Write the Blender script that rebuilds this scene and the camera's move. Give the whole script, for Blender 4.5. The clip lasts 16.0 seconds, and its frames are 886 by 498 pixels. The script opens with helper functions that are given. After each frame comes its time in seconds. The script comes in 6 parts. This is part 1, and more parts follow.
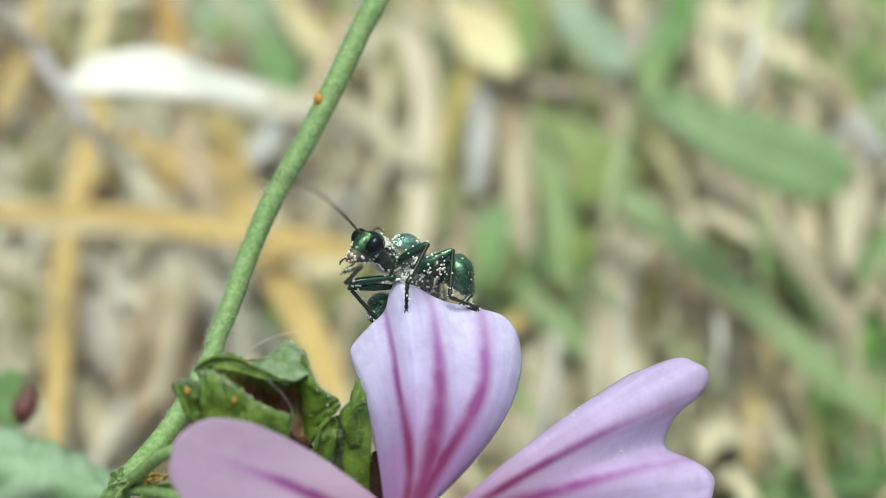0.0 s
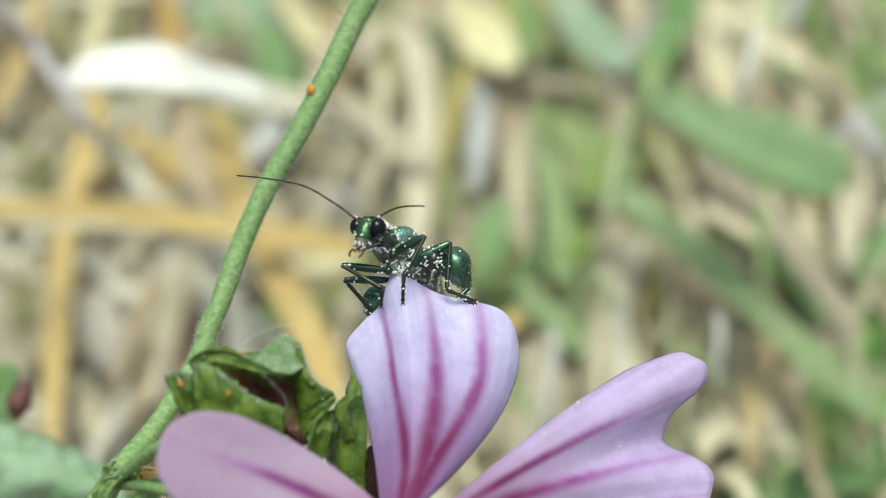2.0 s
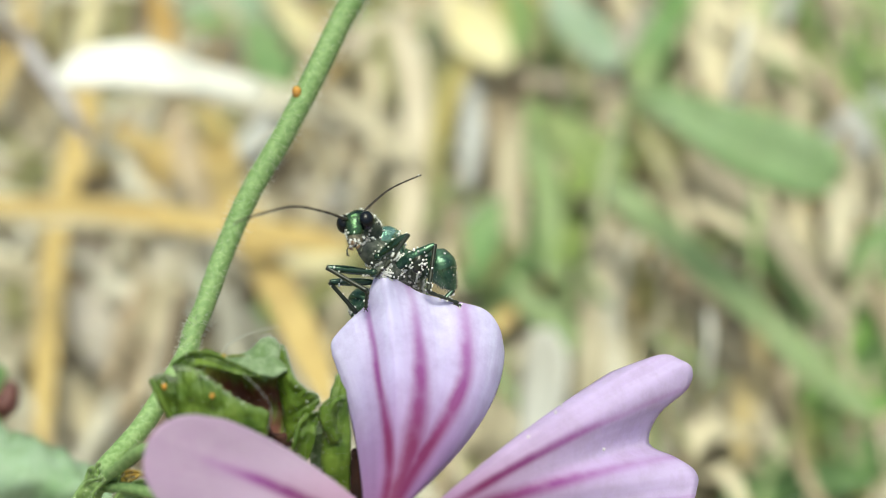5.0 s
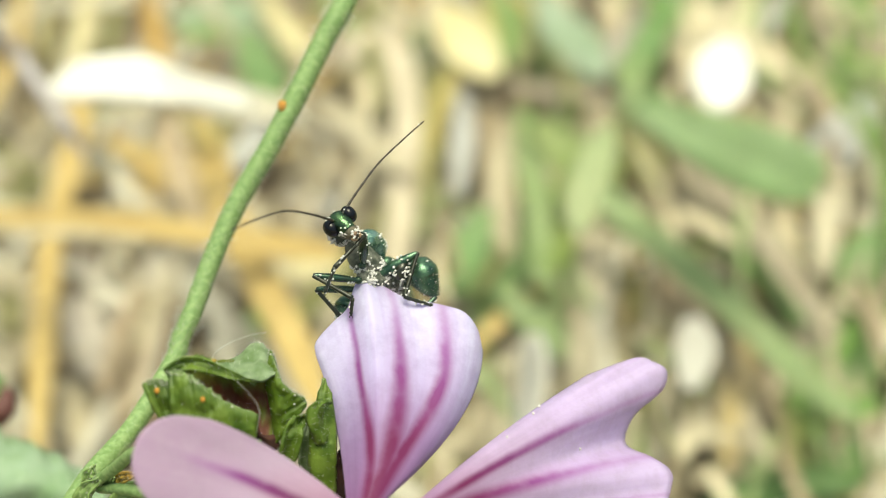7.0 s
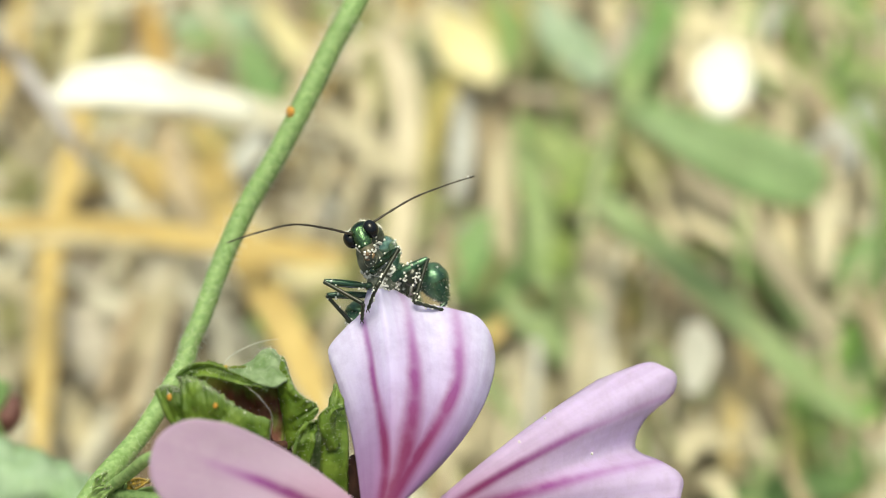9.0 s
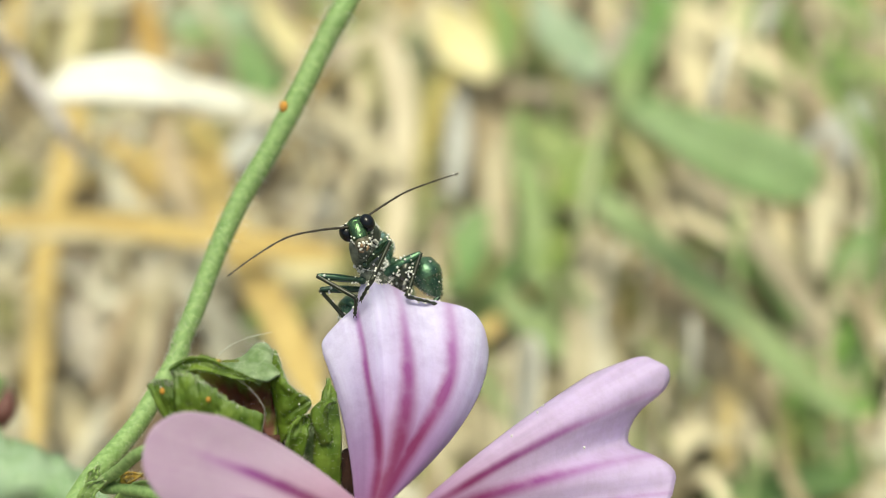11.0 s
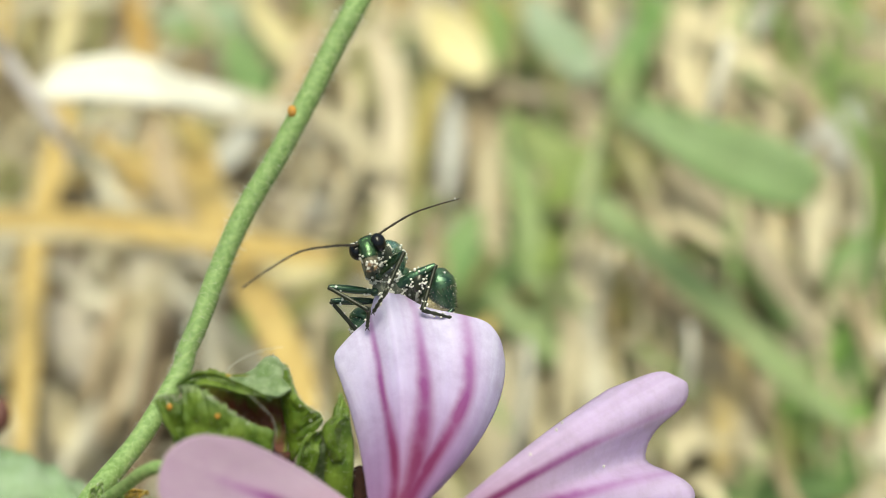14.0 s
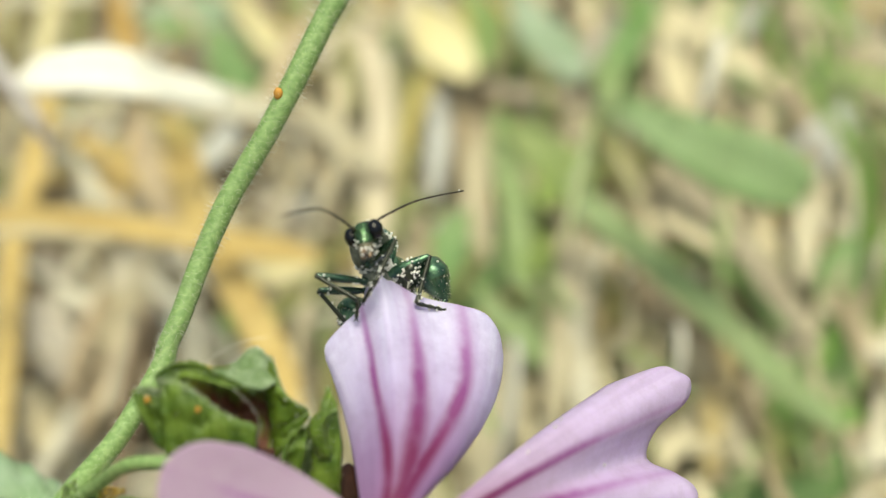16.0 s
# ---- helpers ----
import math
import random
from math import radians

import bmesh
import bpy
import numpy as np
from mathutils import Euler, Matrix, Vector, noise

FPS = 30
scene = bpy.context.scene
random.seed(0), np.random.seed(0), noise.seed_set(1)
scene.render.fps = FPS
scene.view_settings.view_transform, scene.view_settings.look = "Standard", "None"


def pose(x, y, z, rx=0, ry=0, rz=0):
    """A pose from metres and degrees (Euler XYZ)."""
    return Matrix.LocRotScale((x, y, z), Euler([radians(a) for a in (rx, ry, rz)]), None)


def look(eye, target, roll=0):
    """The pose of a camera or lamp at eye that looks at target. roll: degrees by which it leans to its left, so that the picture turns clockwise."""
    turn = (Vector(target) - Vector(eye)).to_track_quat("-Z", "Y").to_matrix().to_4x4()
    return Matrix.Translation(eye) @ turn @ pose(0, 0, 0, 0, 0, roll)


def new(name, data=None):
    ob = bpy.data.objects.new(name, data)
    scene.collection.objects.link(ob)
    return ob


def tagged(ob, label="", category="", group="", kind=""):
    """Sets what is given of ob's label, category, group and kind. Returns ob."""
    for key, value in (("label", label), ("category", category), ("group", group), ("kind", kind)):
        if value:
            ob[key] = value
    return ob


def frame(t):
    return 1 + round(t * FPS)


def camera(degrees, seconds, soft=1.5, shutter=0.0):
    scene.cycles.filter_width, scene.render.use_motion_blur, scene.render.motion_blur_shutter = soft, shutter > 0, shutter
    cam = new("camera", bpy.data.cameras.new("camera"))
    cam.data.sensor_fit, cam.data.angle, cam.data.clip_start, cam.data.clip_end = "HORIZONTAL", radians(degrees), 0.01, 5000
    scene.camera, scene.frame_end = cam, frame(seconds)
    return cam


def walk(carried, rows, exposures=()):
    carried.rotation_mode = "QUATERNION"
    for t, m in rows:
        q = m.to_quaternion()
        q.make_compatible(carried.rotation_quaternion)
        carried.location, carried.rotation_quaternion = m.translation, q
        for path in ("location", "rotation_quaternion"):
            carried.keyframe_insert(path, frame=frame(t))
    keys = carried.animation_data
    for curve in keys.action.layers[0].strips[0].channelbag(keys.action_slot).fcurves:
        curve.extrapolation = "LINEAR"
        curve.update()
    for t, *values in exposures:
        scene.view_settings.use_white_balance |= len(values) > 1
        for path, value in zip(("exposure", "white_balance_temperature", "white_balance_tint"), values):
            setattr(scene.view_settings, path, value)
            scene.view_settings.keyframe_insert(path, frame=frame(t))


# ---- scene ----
# The flower's own axes: x to the right, y up along the slope of the view, z towards the viewer, in mm
# from a point in the middle petal's lip. They are tilted 35 degrees.
TILT, HEIGHT = 35.0, 0.123
STAGE = Matrix.Translation((0, 0, HEIGHT)) @ Matrix.Rotation(radians(90 - TILT), 4, "X")
REACH = 64.566   # mm from the first viewpoint to the flower


def mm(x, y, z):
    """A point of the flower's axes, in metres, still in these axes."""
    return Vector((x, y, z)) * 0.001


def world(x, y, z):
    return STAGE @ mm(x, y, z)


def far(x, y, k):
    """A world point k times as far as the flower, in line with (x, y)."""
    return world(x * k, y * k, REACH * (1 - k))


# ---- camera ----
cam = camera(40, 16.0, soft=0.85, shutter=0.5)
cam.data.dof.use_dof = True
cam.data.dof.focus_distance = 0.0648
cam.data.dof.aperture_fstop = 24.5
walk(cam, [
    (0, STAGE @ pose(0.000000, -0.000000, 0.064566, 0.000, -0.000, -0.000)),
    (0.5, STAGE @ pose(0.000518, -0.000133, 0.065441, -0.029, 0.064, -0.140)),
    (1, STAGE @ pose(0.000813, 0.000091, 0.065476, 0.013, -0.016, -0.225)),
    (1.5, STAGE @ pose(0.000261, -0.000141, 0.064369, -0.101, 0.017, -0.038)),
    (2, STAGE @ pose(0.000141, -0.000313, 0.063856, -0.067, -0.011, 0.154)),
    (2.5, STAGE @ pose(0.000040, 0.000009, 0.063655, -0.156, -0.144, 0.128)),
    (3, STAGE @ pose(-0.000201, -0.000011, 0.063115, -0.226, -0.141, 0.415)),
    (3.5, STAGE @ pose(0.000130, 0.000102, 0.062729, -0.203, -0.199, 0.250)),
    (4, STAGE @ pose(0.000980, 0.000300, 0.064767, -0.265, -0.141, 0.024)),
    (6.5, STAGE @ pose(0.000051, -0.000495, 0.062291, -0.118, -0.483, 0.478)),
    (7, STAGE @ pose(0.001303, 0.000042, 0.066349, 0.111, -0.527, -0.118)),
    (7.5, STAGE @ pose(0.002028, 0.000353, 0.069156, 0.367, -0.336, -0.467)),
    (8, STAGE @ pose(0.000474, 0.000068, 0.067843, 0.549, -0.390, -0.404)),
    (8.5, STAGE @ pose(-0.000074, -0.000051, 0.066579, 0.458, -0.540, 0.079)),
    (9, STAGE @ pose(0.000560, 0.000034, 0.066465, 0.385, -0.681, -0.322)),
    (11.5, STAGE @ pose(0.000751, -0.000083, 0.066542, 0.201, -0.926, -0.263)),
    (12, STAGE @ pose(0.000686, 0.000292, 0.066646, 0.267, -1.054, -0.382)),
    (12.5, STAGE @ pose(0.000575, 0.000439, 0.067512, 0.182, -1.004, -0.415)),
    (13, STAGE @ pose(0.000594, 0.000726, 0.067041, 0.044, -0.916, -0.047)),
    (13.5, STAGE @ pose(0.000091, 0.000940, 0.065736, 0.070, -1.222, 0.068)),
    (14, STAGE @ pose(-0.000820, 0.000598, 0.064568, 0.139, -1.554, 0.107)),
    (14.5, STAGE @ pose(-0.000681, 0.000611, 0.064605, 0.184, -1.705, 0.279)),
    (15, STAGE @ pose(-0.000404, 0.000387, 0.064062, 0.250, -1.811, 0.329)),
    (15.5, STAGE @ pose(-0.001082, 0.000234, 0.062591, 0.283, -2.102, 0.416)),
    (16, STAGE @ pose(-0.001184, -0.000250, 0.061554, 0.335, -2.292, 0.415)),
], exposures=[(0, 0.20, 6250, -8), (4.2, 0.26, 6300, -8), (6.3, 0.50, 7350, -9), (9.2, 0.42, 7400, -9), (11.3, 0.36, 7400, -9), (16, 0.30, 7400, -9)])

# ---- light ----
sky_world = bpy.data.worlds.new("sky")
scene.world = sky_world
sky_world.use_nodes = True
nt = sky_world.node_tree
sky = nt.nodes.new("ShaderNodeTexSky")
sky.sky_type, sky.sun_disc = "NISHITA", False
sky.sun_elevation, sky.sun_rotation = radians(83), radians(160)
sky.air_density, sky.dust_density, sky.ozone_density = 1.0, 6.0, 0.4
nt.links.new(sky.outputs[0], nt.nodes["Background"].inputs[0])
nt.nodes["Background"].inputs[1].default_value = 0.125
sun = new("sun", bpy.data.lights.new("sun", "SUN"))
sun.data.energy, sun.data.angle, sun.data.color = 2.2, radians(28), (1.0, 0.97, 0.90)
sun.matrix_world = look((0.05, -0.14, 1.3), (0, 0, 0))


# ---- materials ----
def material(name, base, rough=0.6, metal=0.0, vary=0.25, scale=300.0, bump=0.2, bump_scale=1500.0,
             second=None, subsurface=0.0, coat=0.0, transmission=0.0, per_object=0.0, mottle=0.0):
    """A surface with variation at two scales (scales per metre) and a fine relief."""
    m = bpy.data.materials.new(name)
    m.use_nodes = True
    n, l = m.node_tree.nodes, m.node_tree.links
    p = n["Principled BSDF"]
    p.inputs["Roughness"].default_value, p.inputs["Metallic"].default_value = rough, metal
    p.inputs["Coat Weight"].default_value = coat
    p.inputs["Transmission Weight"].default_value = transmission
    if subsurface:
        p.inputs["Subsurface Weight"].default_value = subsurface
        p.inputs["Subsurface Radius"].default_value = (1, 0.8, 0.8)
        p.inputs["Subsurface Scale"].default_value = 0.0004
    tc = n.new("ShaderNodeTexCoord")
    big, fine = n.new("ShaderNodeTexNoise"), n.new("ShaderNodeTexNoise")
    big.inputs["Scale"].default_value, fine.inputs["Scale"].default_value = scale, bump_scale
    big.inputs["Detail"].default_value, fine.inputs["Detail"].default_value = 4, 3
    l.new(tc.outputs["Object"], big.inputs["Vector"])
    l.new(tc.outputs["Object"], fine.inputs["Vector"])
    ramp = n.new("ShaderNodeMix")
    ramp.data_type = "RGBA"
    other = second or tuple(c * (1 - vary) for c in base)
    ramp.inputs["A"].default_value, ramp.inputs["B"].default_value = (*base, 1), (*other, 1)
    stretch = n.new("ShaderNodeMapRange")
    stretch.inputs["From Min"].default_value, stretch.inputs["From Max"].default_value = 0.35, 0.65
    l.new(big.outputs["Fac"], stretch.inputs["Value"])
    l.new(stretch.outputs[0], ramp.inputs["Factor"])
    colour = ramp.outputs["Result"]
    grain = n.new("ShaderNodeMix")
    grain.data_type, grain.blend_type = "RGBA", "MULTIPLY"
    grain.inputs["Factor"].default_value = vary
    l.new(colour, grain.inputs["A"])
    l.new(fine.outputs["Fac"], grain.inputs["B"])
    colour = grain.outputs["Result"]
    if mottle:
        stain, spread, dirty = n.new("ShaderNodeTexNoise"), n.new("ShaderNodeMapRange"), n.new("ShaderNodeMix")
        stain.inputs["Scale"].default_value, stain.inputs["Detail"].default_value = scale * 2.6, 2
        l.new(tc.outputs["Object"], stain.inputs["Vector"])
        spread.inputs["From Min"].default_value, spread.inputs["From Max"].default_value = 0.42, 0.68
        spread.inputs["To Max"].default_value = mottle
        l.new(stain.outputs["Fac"], spread.inputs["Value"])
        dirty.data_type, dirty.blend_type = "RGBA", "MULTIPLY"
        dirty.inputs["B"].default_value = (0.55, 0.50, 0.42, 1)
        l.new(spread.outputs[0], dirty.inputs["Factor"])
        l.new(colour, dirty.inputs["A"])
        colour = dirty.outputs["Result"]
    if per_object:
        info, hsv = n.new("ShaderNodeNewGeometry"), n.new("ShaderNodeHueSaturation")
        rng = n.new("ShaderNodeMapRange")
        rng.inputs["To Min"].default_value, rng.inputs["To Max"].default_value = 1 - per_object, 1 + per_object
        l.new(info.outputs["Random Per Island"], rng.inputs["Value"])
        l.new(rng.outputs[0], hsv.inputs["Value"])
        l.new(colour, hsv.inputs["Color"])
        colour = hsv.outputs["Color"]
    l.new(colour, p.inputs["Base Color"])
    bn = n.new("ShaderNodeBump")
    bn.inputs["Strength"].default_value, bn.inputs["Distance"].default_value = bump, 0.3 / bump_scale
    l.new(fine.outputs["Fac"], bn.inputs["Height"])
    l.new(bn.outputs["Normal"], p.inputs["Normal"])
    return m


def leafy(name, base, second, share=0.3, **more):
    """Thin leaf: part of the light comes through."""
    m = material(name, base, second=second, **more)
    n, l = m.node_tree.nodes, m.node_tree.links
    p, out = n["Principled BSDF"], n["Material Output"]
    through_light, mix = n.new("ShaderNodeBsdfTranslucent"), n.new("ShaderNodeMixShader")
    mix.inputs["Fac"].default_value = share
    l.new(p.inputs["Base Color"].links[0].from_socket, through_light.inputs["Color"])
    l.new(p.outputs[0], mix.inputs[1])
    l.new(through_light.outputs[0], mix.inputs[2])
    l.new(mix.outputs[0], out.inputs["Surface"])
    return m


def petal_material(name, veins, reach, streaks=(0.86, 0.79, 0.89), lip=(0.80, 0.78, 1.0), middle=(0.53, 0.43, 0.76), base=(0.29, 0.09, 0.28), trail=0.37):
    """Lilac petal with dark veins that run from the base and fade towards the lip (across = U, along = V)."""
    m = bpy.data.materials.new(name)
    m.use_nodes = True
    n, l = m.node_tree.nodes, m.node_tree.links
    p, out = n["Principled BSDF"], n["Material Output"]
    p.inputs["Roughness"].default_value = 0.55
    p.inputs["Sheen Weight"].default_value = 0.08
    p.inputs["Specular IOR Level"].default_value = 0.3
    uv, sep = n.new("ShaderNodeUVMap"), n.new("ShaderNodeSeparateXYZ")
    l.new(uv.outputs[0], sep.inputs[0])

    def math_node(op, a, b=None, c=None):
        k = n.new("ShaderNodeMath")
        k.operation = op
        for i, v in enumerate((a, b, c)):
            if v is None:
                continue
            if isinstance(v, (int, float)):
                k.inputs[i].default_value = v
            else:
                l.new(v, k.inputs[i])
        return k.outputs[0]

    tc = n.new("ShaderNodeTexCoord")
    wob = n.new("ShaderNodeTexNoise")
    wob.inputs["Scale"].default_value, wob.inputs["Detail"].default_value = 700, 3
    l.new(tc.outputs["Object"], wob.inputs["Vector"])
    shift = math_node("MULTIPLY_ADD", wob.outputs["Fac"], 0.024, -0.012)
    across = math_node("ADD", sep.outputs["X"], shift)
    total = None
    for foot, centre, width, length in veins:
        # a vein leaves the base near the petal's middle and spreads to its own place
        spread = n.new("ShaderNodeMapRange")
        spread.interpolation_type = "SMOOTHSTEP"
        spread.inputs["From Min"].default_value, spread.inputs["From Max"].default_value = 0.0, 0.55
        spread.inputs["To Min"].default_value, spread.inputs["To Max"].default_value = foot, centre
        l.new(sep.outputs["Y"], spread.inputs["Value"])
        d = math_node("ABSOLUTE", math_node("SUBTRACT", across, spread.outputs[0]))
        # a vein is broad in the middle of the petal and thins out towards the lip
        fade = n.new("ShaderNodeMapRange")
        fade.interpolation_type = "SMOOTHSTEP"
        fade.inputs["From Min"].default_value, fade.inputs["From Max"].default_value = length, length * 0.55
        l.new(sep.outputs["Y"], fade.inputs["Value"])
        w = math_node("SUBTRACT", math_node("DIVIDE", width * 1.02, math_node("ADD", sep.outputs["Y"], 0.2)), width * 0.54)
        core = n.new("ShaderNodeMapRange")
        core.interpolation_type = "SMOOTHSTEP"
        core.inputs["To Min"].default_value, core.inputs["To Max"].default_value = 1, 0
        core.inputs["From Min"].default_value = 0
        l.new(d, core.inputs["Value"])
        l.new(w, core.inputs["From Max"])
        halo = n.new("ShaderNodeMapRange")
        halo.interpolation_type = "SMOOTHSTEP"
        halo.inputs["To Min"].default_value, halo.inputs["To Max"].default_value = 0.26, 0
        halo.inputs["From Min"].default_value = 0
        l.new(d, halo.inputs["Value"])
        l.new(math_node("MULTIPLY", w, 2.4), halo.inputs["From Max"])
        thread = math_node("MULTIPLY_ADD", wob.outputs["Fac"], 0.7, 0.6)
        s = math_node("MULTIPLY", math_node("MULTIPLY_ADD", core.outputs[0], 0.8, halo.outputs[0]), math_node("MULTIPLY_ADD", fade.outputs[0], 1 - trail, trail))
        s = math_node("MULTIPLY", s, thread)
        total = s if total is None else math_node("MAXIMUM", total, s)
    # fine lengthwise streaks
    streak = n.new("ShaderNodeTexNoise")
    comb = n.new("ShaderNodeCombineXYZ")
    l.new(math_node("MULTIPLY", across, 22), comb.inputs[0])
    l.new(math_node("MULTIPLY", sep.outputs["Y"], 1.4), comb.inputs[1])
    l.new(comb.outputs[0], streak.inputs["Vector"])
    streak.inputs["Scale"].default_value, streak.inputs["Detail"].default_value = 1, 5
    body = n.new("ShaderNodeMix")
    body.data_type = "RGBA"
    # the pale bluish lip holds the skylight on the upper petal as colour
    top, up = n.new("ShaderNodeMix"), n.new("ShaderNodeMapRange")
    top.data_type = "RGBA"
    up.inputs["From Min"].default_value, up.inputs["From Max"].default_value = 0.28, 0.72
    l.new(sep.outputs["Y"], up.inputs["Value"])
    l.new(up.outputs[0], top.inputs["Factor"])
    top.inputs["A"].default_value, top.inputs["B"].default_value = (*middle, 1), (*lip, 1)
    streaked = n.new("ShaderNodeMix")
    streaked.data_type, streaked.blend_type = "RGBA", "MULTIPLY"
    streaked.inputs["Factor"].default_value, streaked.inputs["B"].default_value = 1.0, (*streaks, 1)
    l.new(top.outputs["Result"], streaked.inputs["A"])
    l.new(top.outputs["Result"], body.inputs["A"])
    l.new(streaked.outputs["Result"], body.inputs["B"])
    sm = n.new("ShaderNodeMapRange")
    sm.inputs["From Min"].default_value, sm.inputs["From Max"].default_value = 0.30, 0.75
    l.new(streak.outputs["Fac"], sm.inputs["Value"])
    l.new(sm.outputs[0], body.inputs["Factor"])
    spots = n.new("ShaderNodeTexNoise")
    spots.inputs["Scale"].default_value, spots.inputs["Detail"].default_value, spots.inputs["Roughness"].default_value = 900, 6, 0.65
    l.new(tc.outputs["Object"], spots.inputs["Vector"])
    mottle, mr = n.new("ShaderNodeMix"), n.new("ShaderNodeMapRange")
    mottle.data_type = "RGBA"
    mr.inputs["From Min"].default_value, mr.inputs["From Max"].default_value, mr.inputs["To Max"].default_value = 0.42, 0.72, 0.42
    l.new(spots.outputs["Fac"], mr.inputs["Value"])
    l.new(mr.outputs[0], mottle.inputs["Factor"])
    l.new(body.outputs["Result"], mottle.inputs["A"])
    mottle.inputs["B"].default_value = (*[0.75 * a for a in middle], 1)
    # deeper pink towards the base, with the flower's inner shade put into it
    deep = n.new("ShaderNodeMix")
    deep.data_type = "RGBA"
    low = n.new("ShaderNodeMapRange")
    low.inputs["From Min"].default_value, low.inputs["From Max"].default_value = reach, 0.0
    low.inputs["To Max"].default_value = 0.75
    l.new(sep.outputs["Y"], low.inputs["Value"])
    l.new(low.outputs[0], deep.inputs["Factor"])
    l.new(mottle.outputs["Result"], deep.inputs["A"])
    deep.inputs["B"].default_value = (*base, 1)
    vein = n.new("ShaderNodeMix")
    vein.data_type = "RGBA"
    l.new(total, vein.inputs["Factor"])
    l.new(deep.outputs["Result"], vein.inputs["A"])
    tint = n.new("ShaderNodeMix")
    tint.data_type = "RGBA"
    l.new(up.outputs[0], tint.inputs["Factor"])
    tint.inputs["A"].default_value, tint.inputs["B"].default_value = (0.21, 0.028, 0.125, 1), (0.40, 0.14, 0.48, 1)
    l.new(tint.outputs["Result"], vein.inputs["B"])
    colour = vein.outputs["Result"]
    l.new(colour, p.inputs["Base Color"])
    fine = n.new("ShaderNodeTexNoise")
    fine.inputs["Scale"].default_value = 9000
    l.new(tc.outputs["Object"], fine.inputs["Vector"])
    bn, bn2 = n.new("ShaderNodeBump"), n.new("ShaderNodeBump")
    bn.inputs["Strength"].default_value, bn.inputs["Distance"].default_value = 0.13, 0.00005
    bn2.inputs["Strength"].default_value, bn2.inputs["Distance"].default_value = 0.3, 0.00003
    l.new(streak.outputs["Fac"], bn.inputs["Height"])
    l.new(fine.outputs["Fac"], bn2.inputs["Height"])
    l.new(bn.outputs[0], bn2.inputs["Normal"])
    crinkle, bn3 = n.new("ShaderNodeTexNoise"), n.new("ShaderNodeBump")
    crinkle.inputs["Scale"].default_value, crinkle.inputs["Detail"].default_value = 1500, 3
    l.new(tc.outputs["Object"], crinkle.inputs["Vector"])
    bn3.inputs["Strength"].default_value, bn3.inputs["Distance"].default_value = 0.35, 0.00012
    l.new(crinkle.outputs["Fac"], bn3.inputs["Height"])
    l.new(bn2.outputs[0], bn3.inputs["Normal"])
    l.new(bn3.outputs[0], p.inputs["Normal"])
    tl, mix = n.new("ShaderNodeBsdfTranslucent"), n.new("ShaderNodeMixShader")
    l.new(colour, tl.inputs["Color"])
    mix.inputs["Fac"].default_value = 0.40
    l.new(p.outputs[0], mix.inputs[1])
    l.new(tl.outputs[0], mix.inputs[2])
    l.new(mix.outputs[0], out.inputs["Surface"])
    return m


STEM = material("stem_green", (0.165, 0.285, 0.085), second=(0.29, 0.42, 0.17), rough=0.6, vary=0.24, scale=3400, bump=0.5, bump_scale=5000)
STALK = material("pale_stalk", (0.19, 0.30, 0.15), second=(0.31, 0.42, 0.28), rough=0.7, vary=0.2, scale=300, bump=0.3, bump_scale=3000)
SEPAL = leafy("sepal_green", (0.075, 0.150, 0.010), (0.21, 0.32, 0.045), share=0.26, rough=0.48, vary=0.45, scale=800, bump=1.0, bump_scale=2000)


def lit_downy_margin(m, down=(0.50, 0.56, 0.40)):
    """Paler, downy rims on a leaf, the light they catch put into the colour (V runs from its foot to its rim)."""
    n, l = m.node_tree.nodes, m.node_tree.links
    p = n["Principled BSDF"]
    uv, sep, rim, fluff, mul, mix = (n.new("ShaderNode" + k) for k in ("UVMap", "SeparateXYZ", "MapRange", "TexNoise", "Math", "Mix"))
    old = p.inputs["Base Color"].links[0].from_socket
    l.new(uv.outputs[0], sep.inputs[0])
    l.new(sep.outputs["Y"], rim.inputs["Value"])
    rim.inputs["From Min"].default_value, rim.inputs["From Max"].default_value = 0.86, 1.02
    fluff.inputs["Scale"].default_value = 3500
    mul.operation, mix.data_type = "MULTIPLY", "RGBA"
    l.new(rim.outputs[0], mul.inputs[0])
    l.new(fluff.outputs["Fac"], mul.inputs[1])
    l.new(mul.outputs[0], mix.inputs["Factor"])
    l.new(old, mix.inputs["A"])
    mix.inputs["B"].default_value = (*down, 1)
    l.new(mix.outputs["Result"], p.inputs["Base Color"])


# paler copy of SEPAL: sunlight on the folded lobe is put into its colour
SEPAL_PALE = leafy("downy_pale_sunlit_sepal", (0.17, 0.27, 0.10), (0.34, 0.44, 0.26), share=0.2, rough=0.6, vary=0.4, scale=1400, bump=1.0, bump_scale=3000)
lit_downy_margin(SEPAL, (0.30, 0.42, 0.18))
lit_downy_margin(SEPAL_PALE)
MAROON = material("withered_maroon", (0.025, 0.007, 0.006), second=(0.075, 0.026, 0.016), rough=0.9, vary=0.5, scale=900, bump=0.8, bump_scale=3000)
# brighter copy of SEPAL, with light through the side lobe put into its colour
SEPAL_LIT = leafy("thin_lit_sepal", (0.12, 0.215, 0.014), (0.20, 0.31, 0.04), share=0.42, rough=0.5, vary=0.35, scale=900, bump=0.8, bump_scale=2200)
lit_downy_margin(SEPAL_LIT, (0.30, 0.42, 0.18))


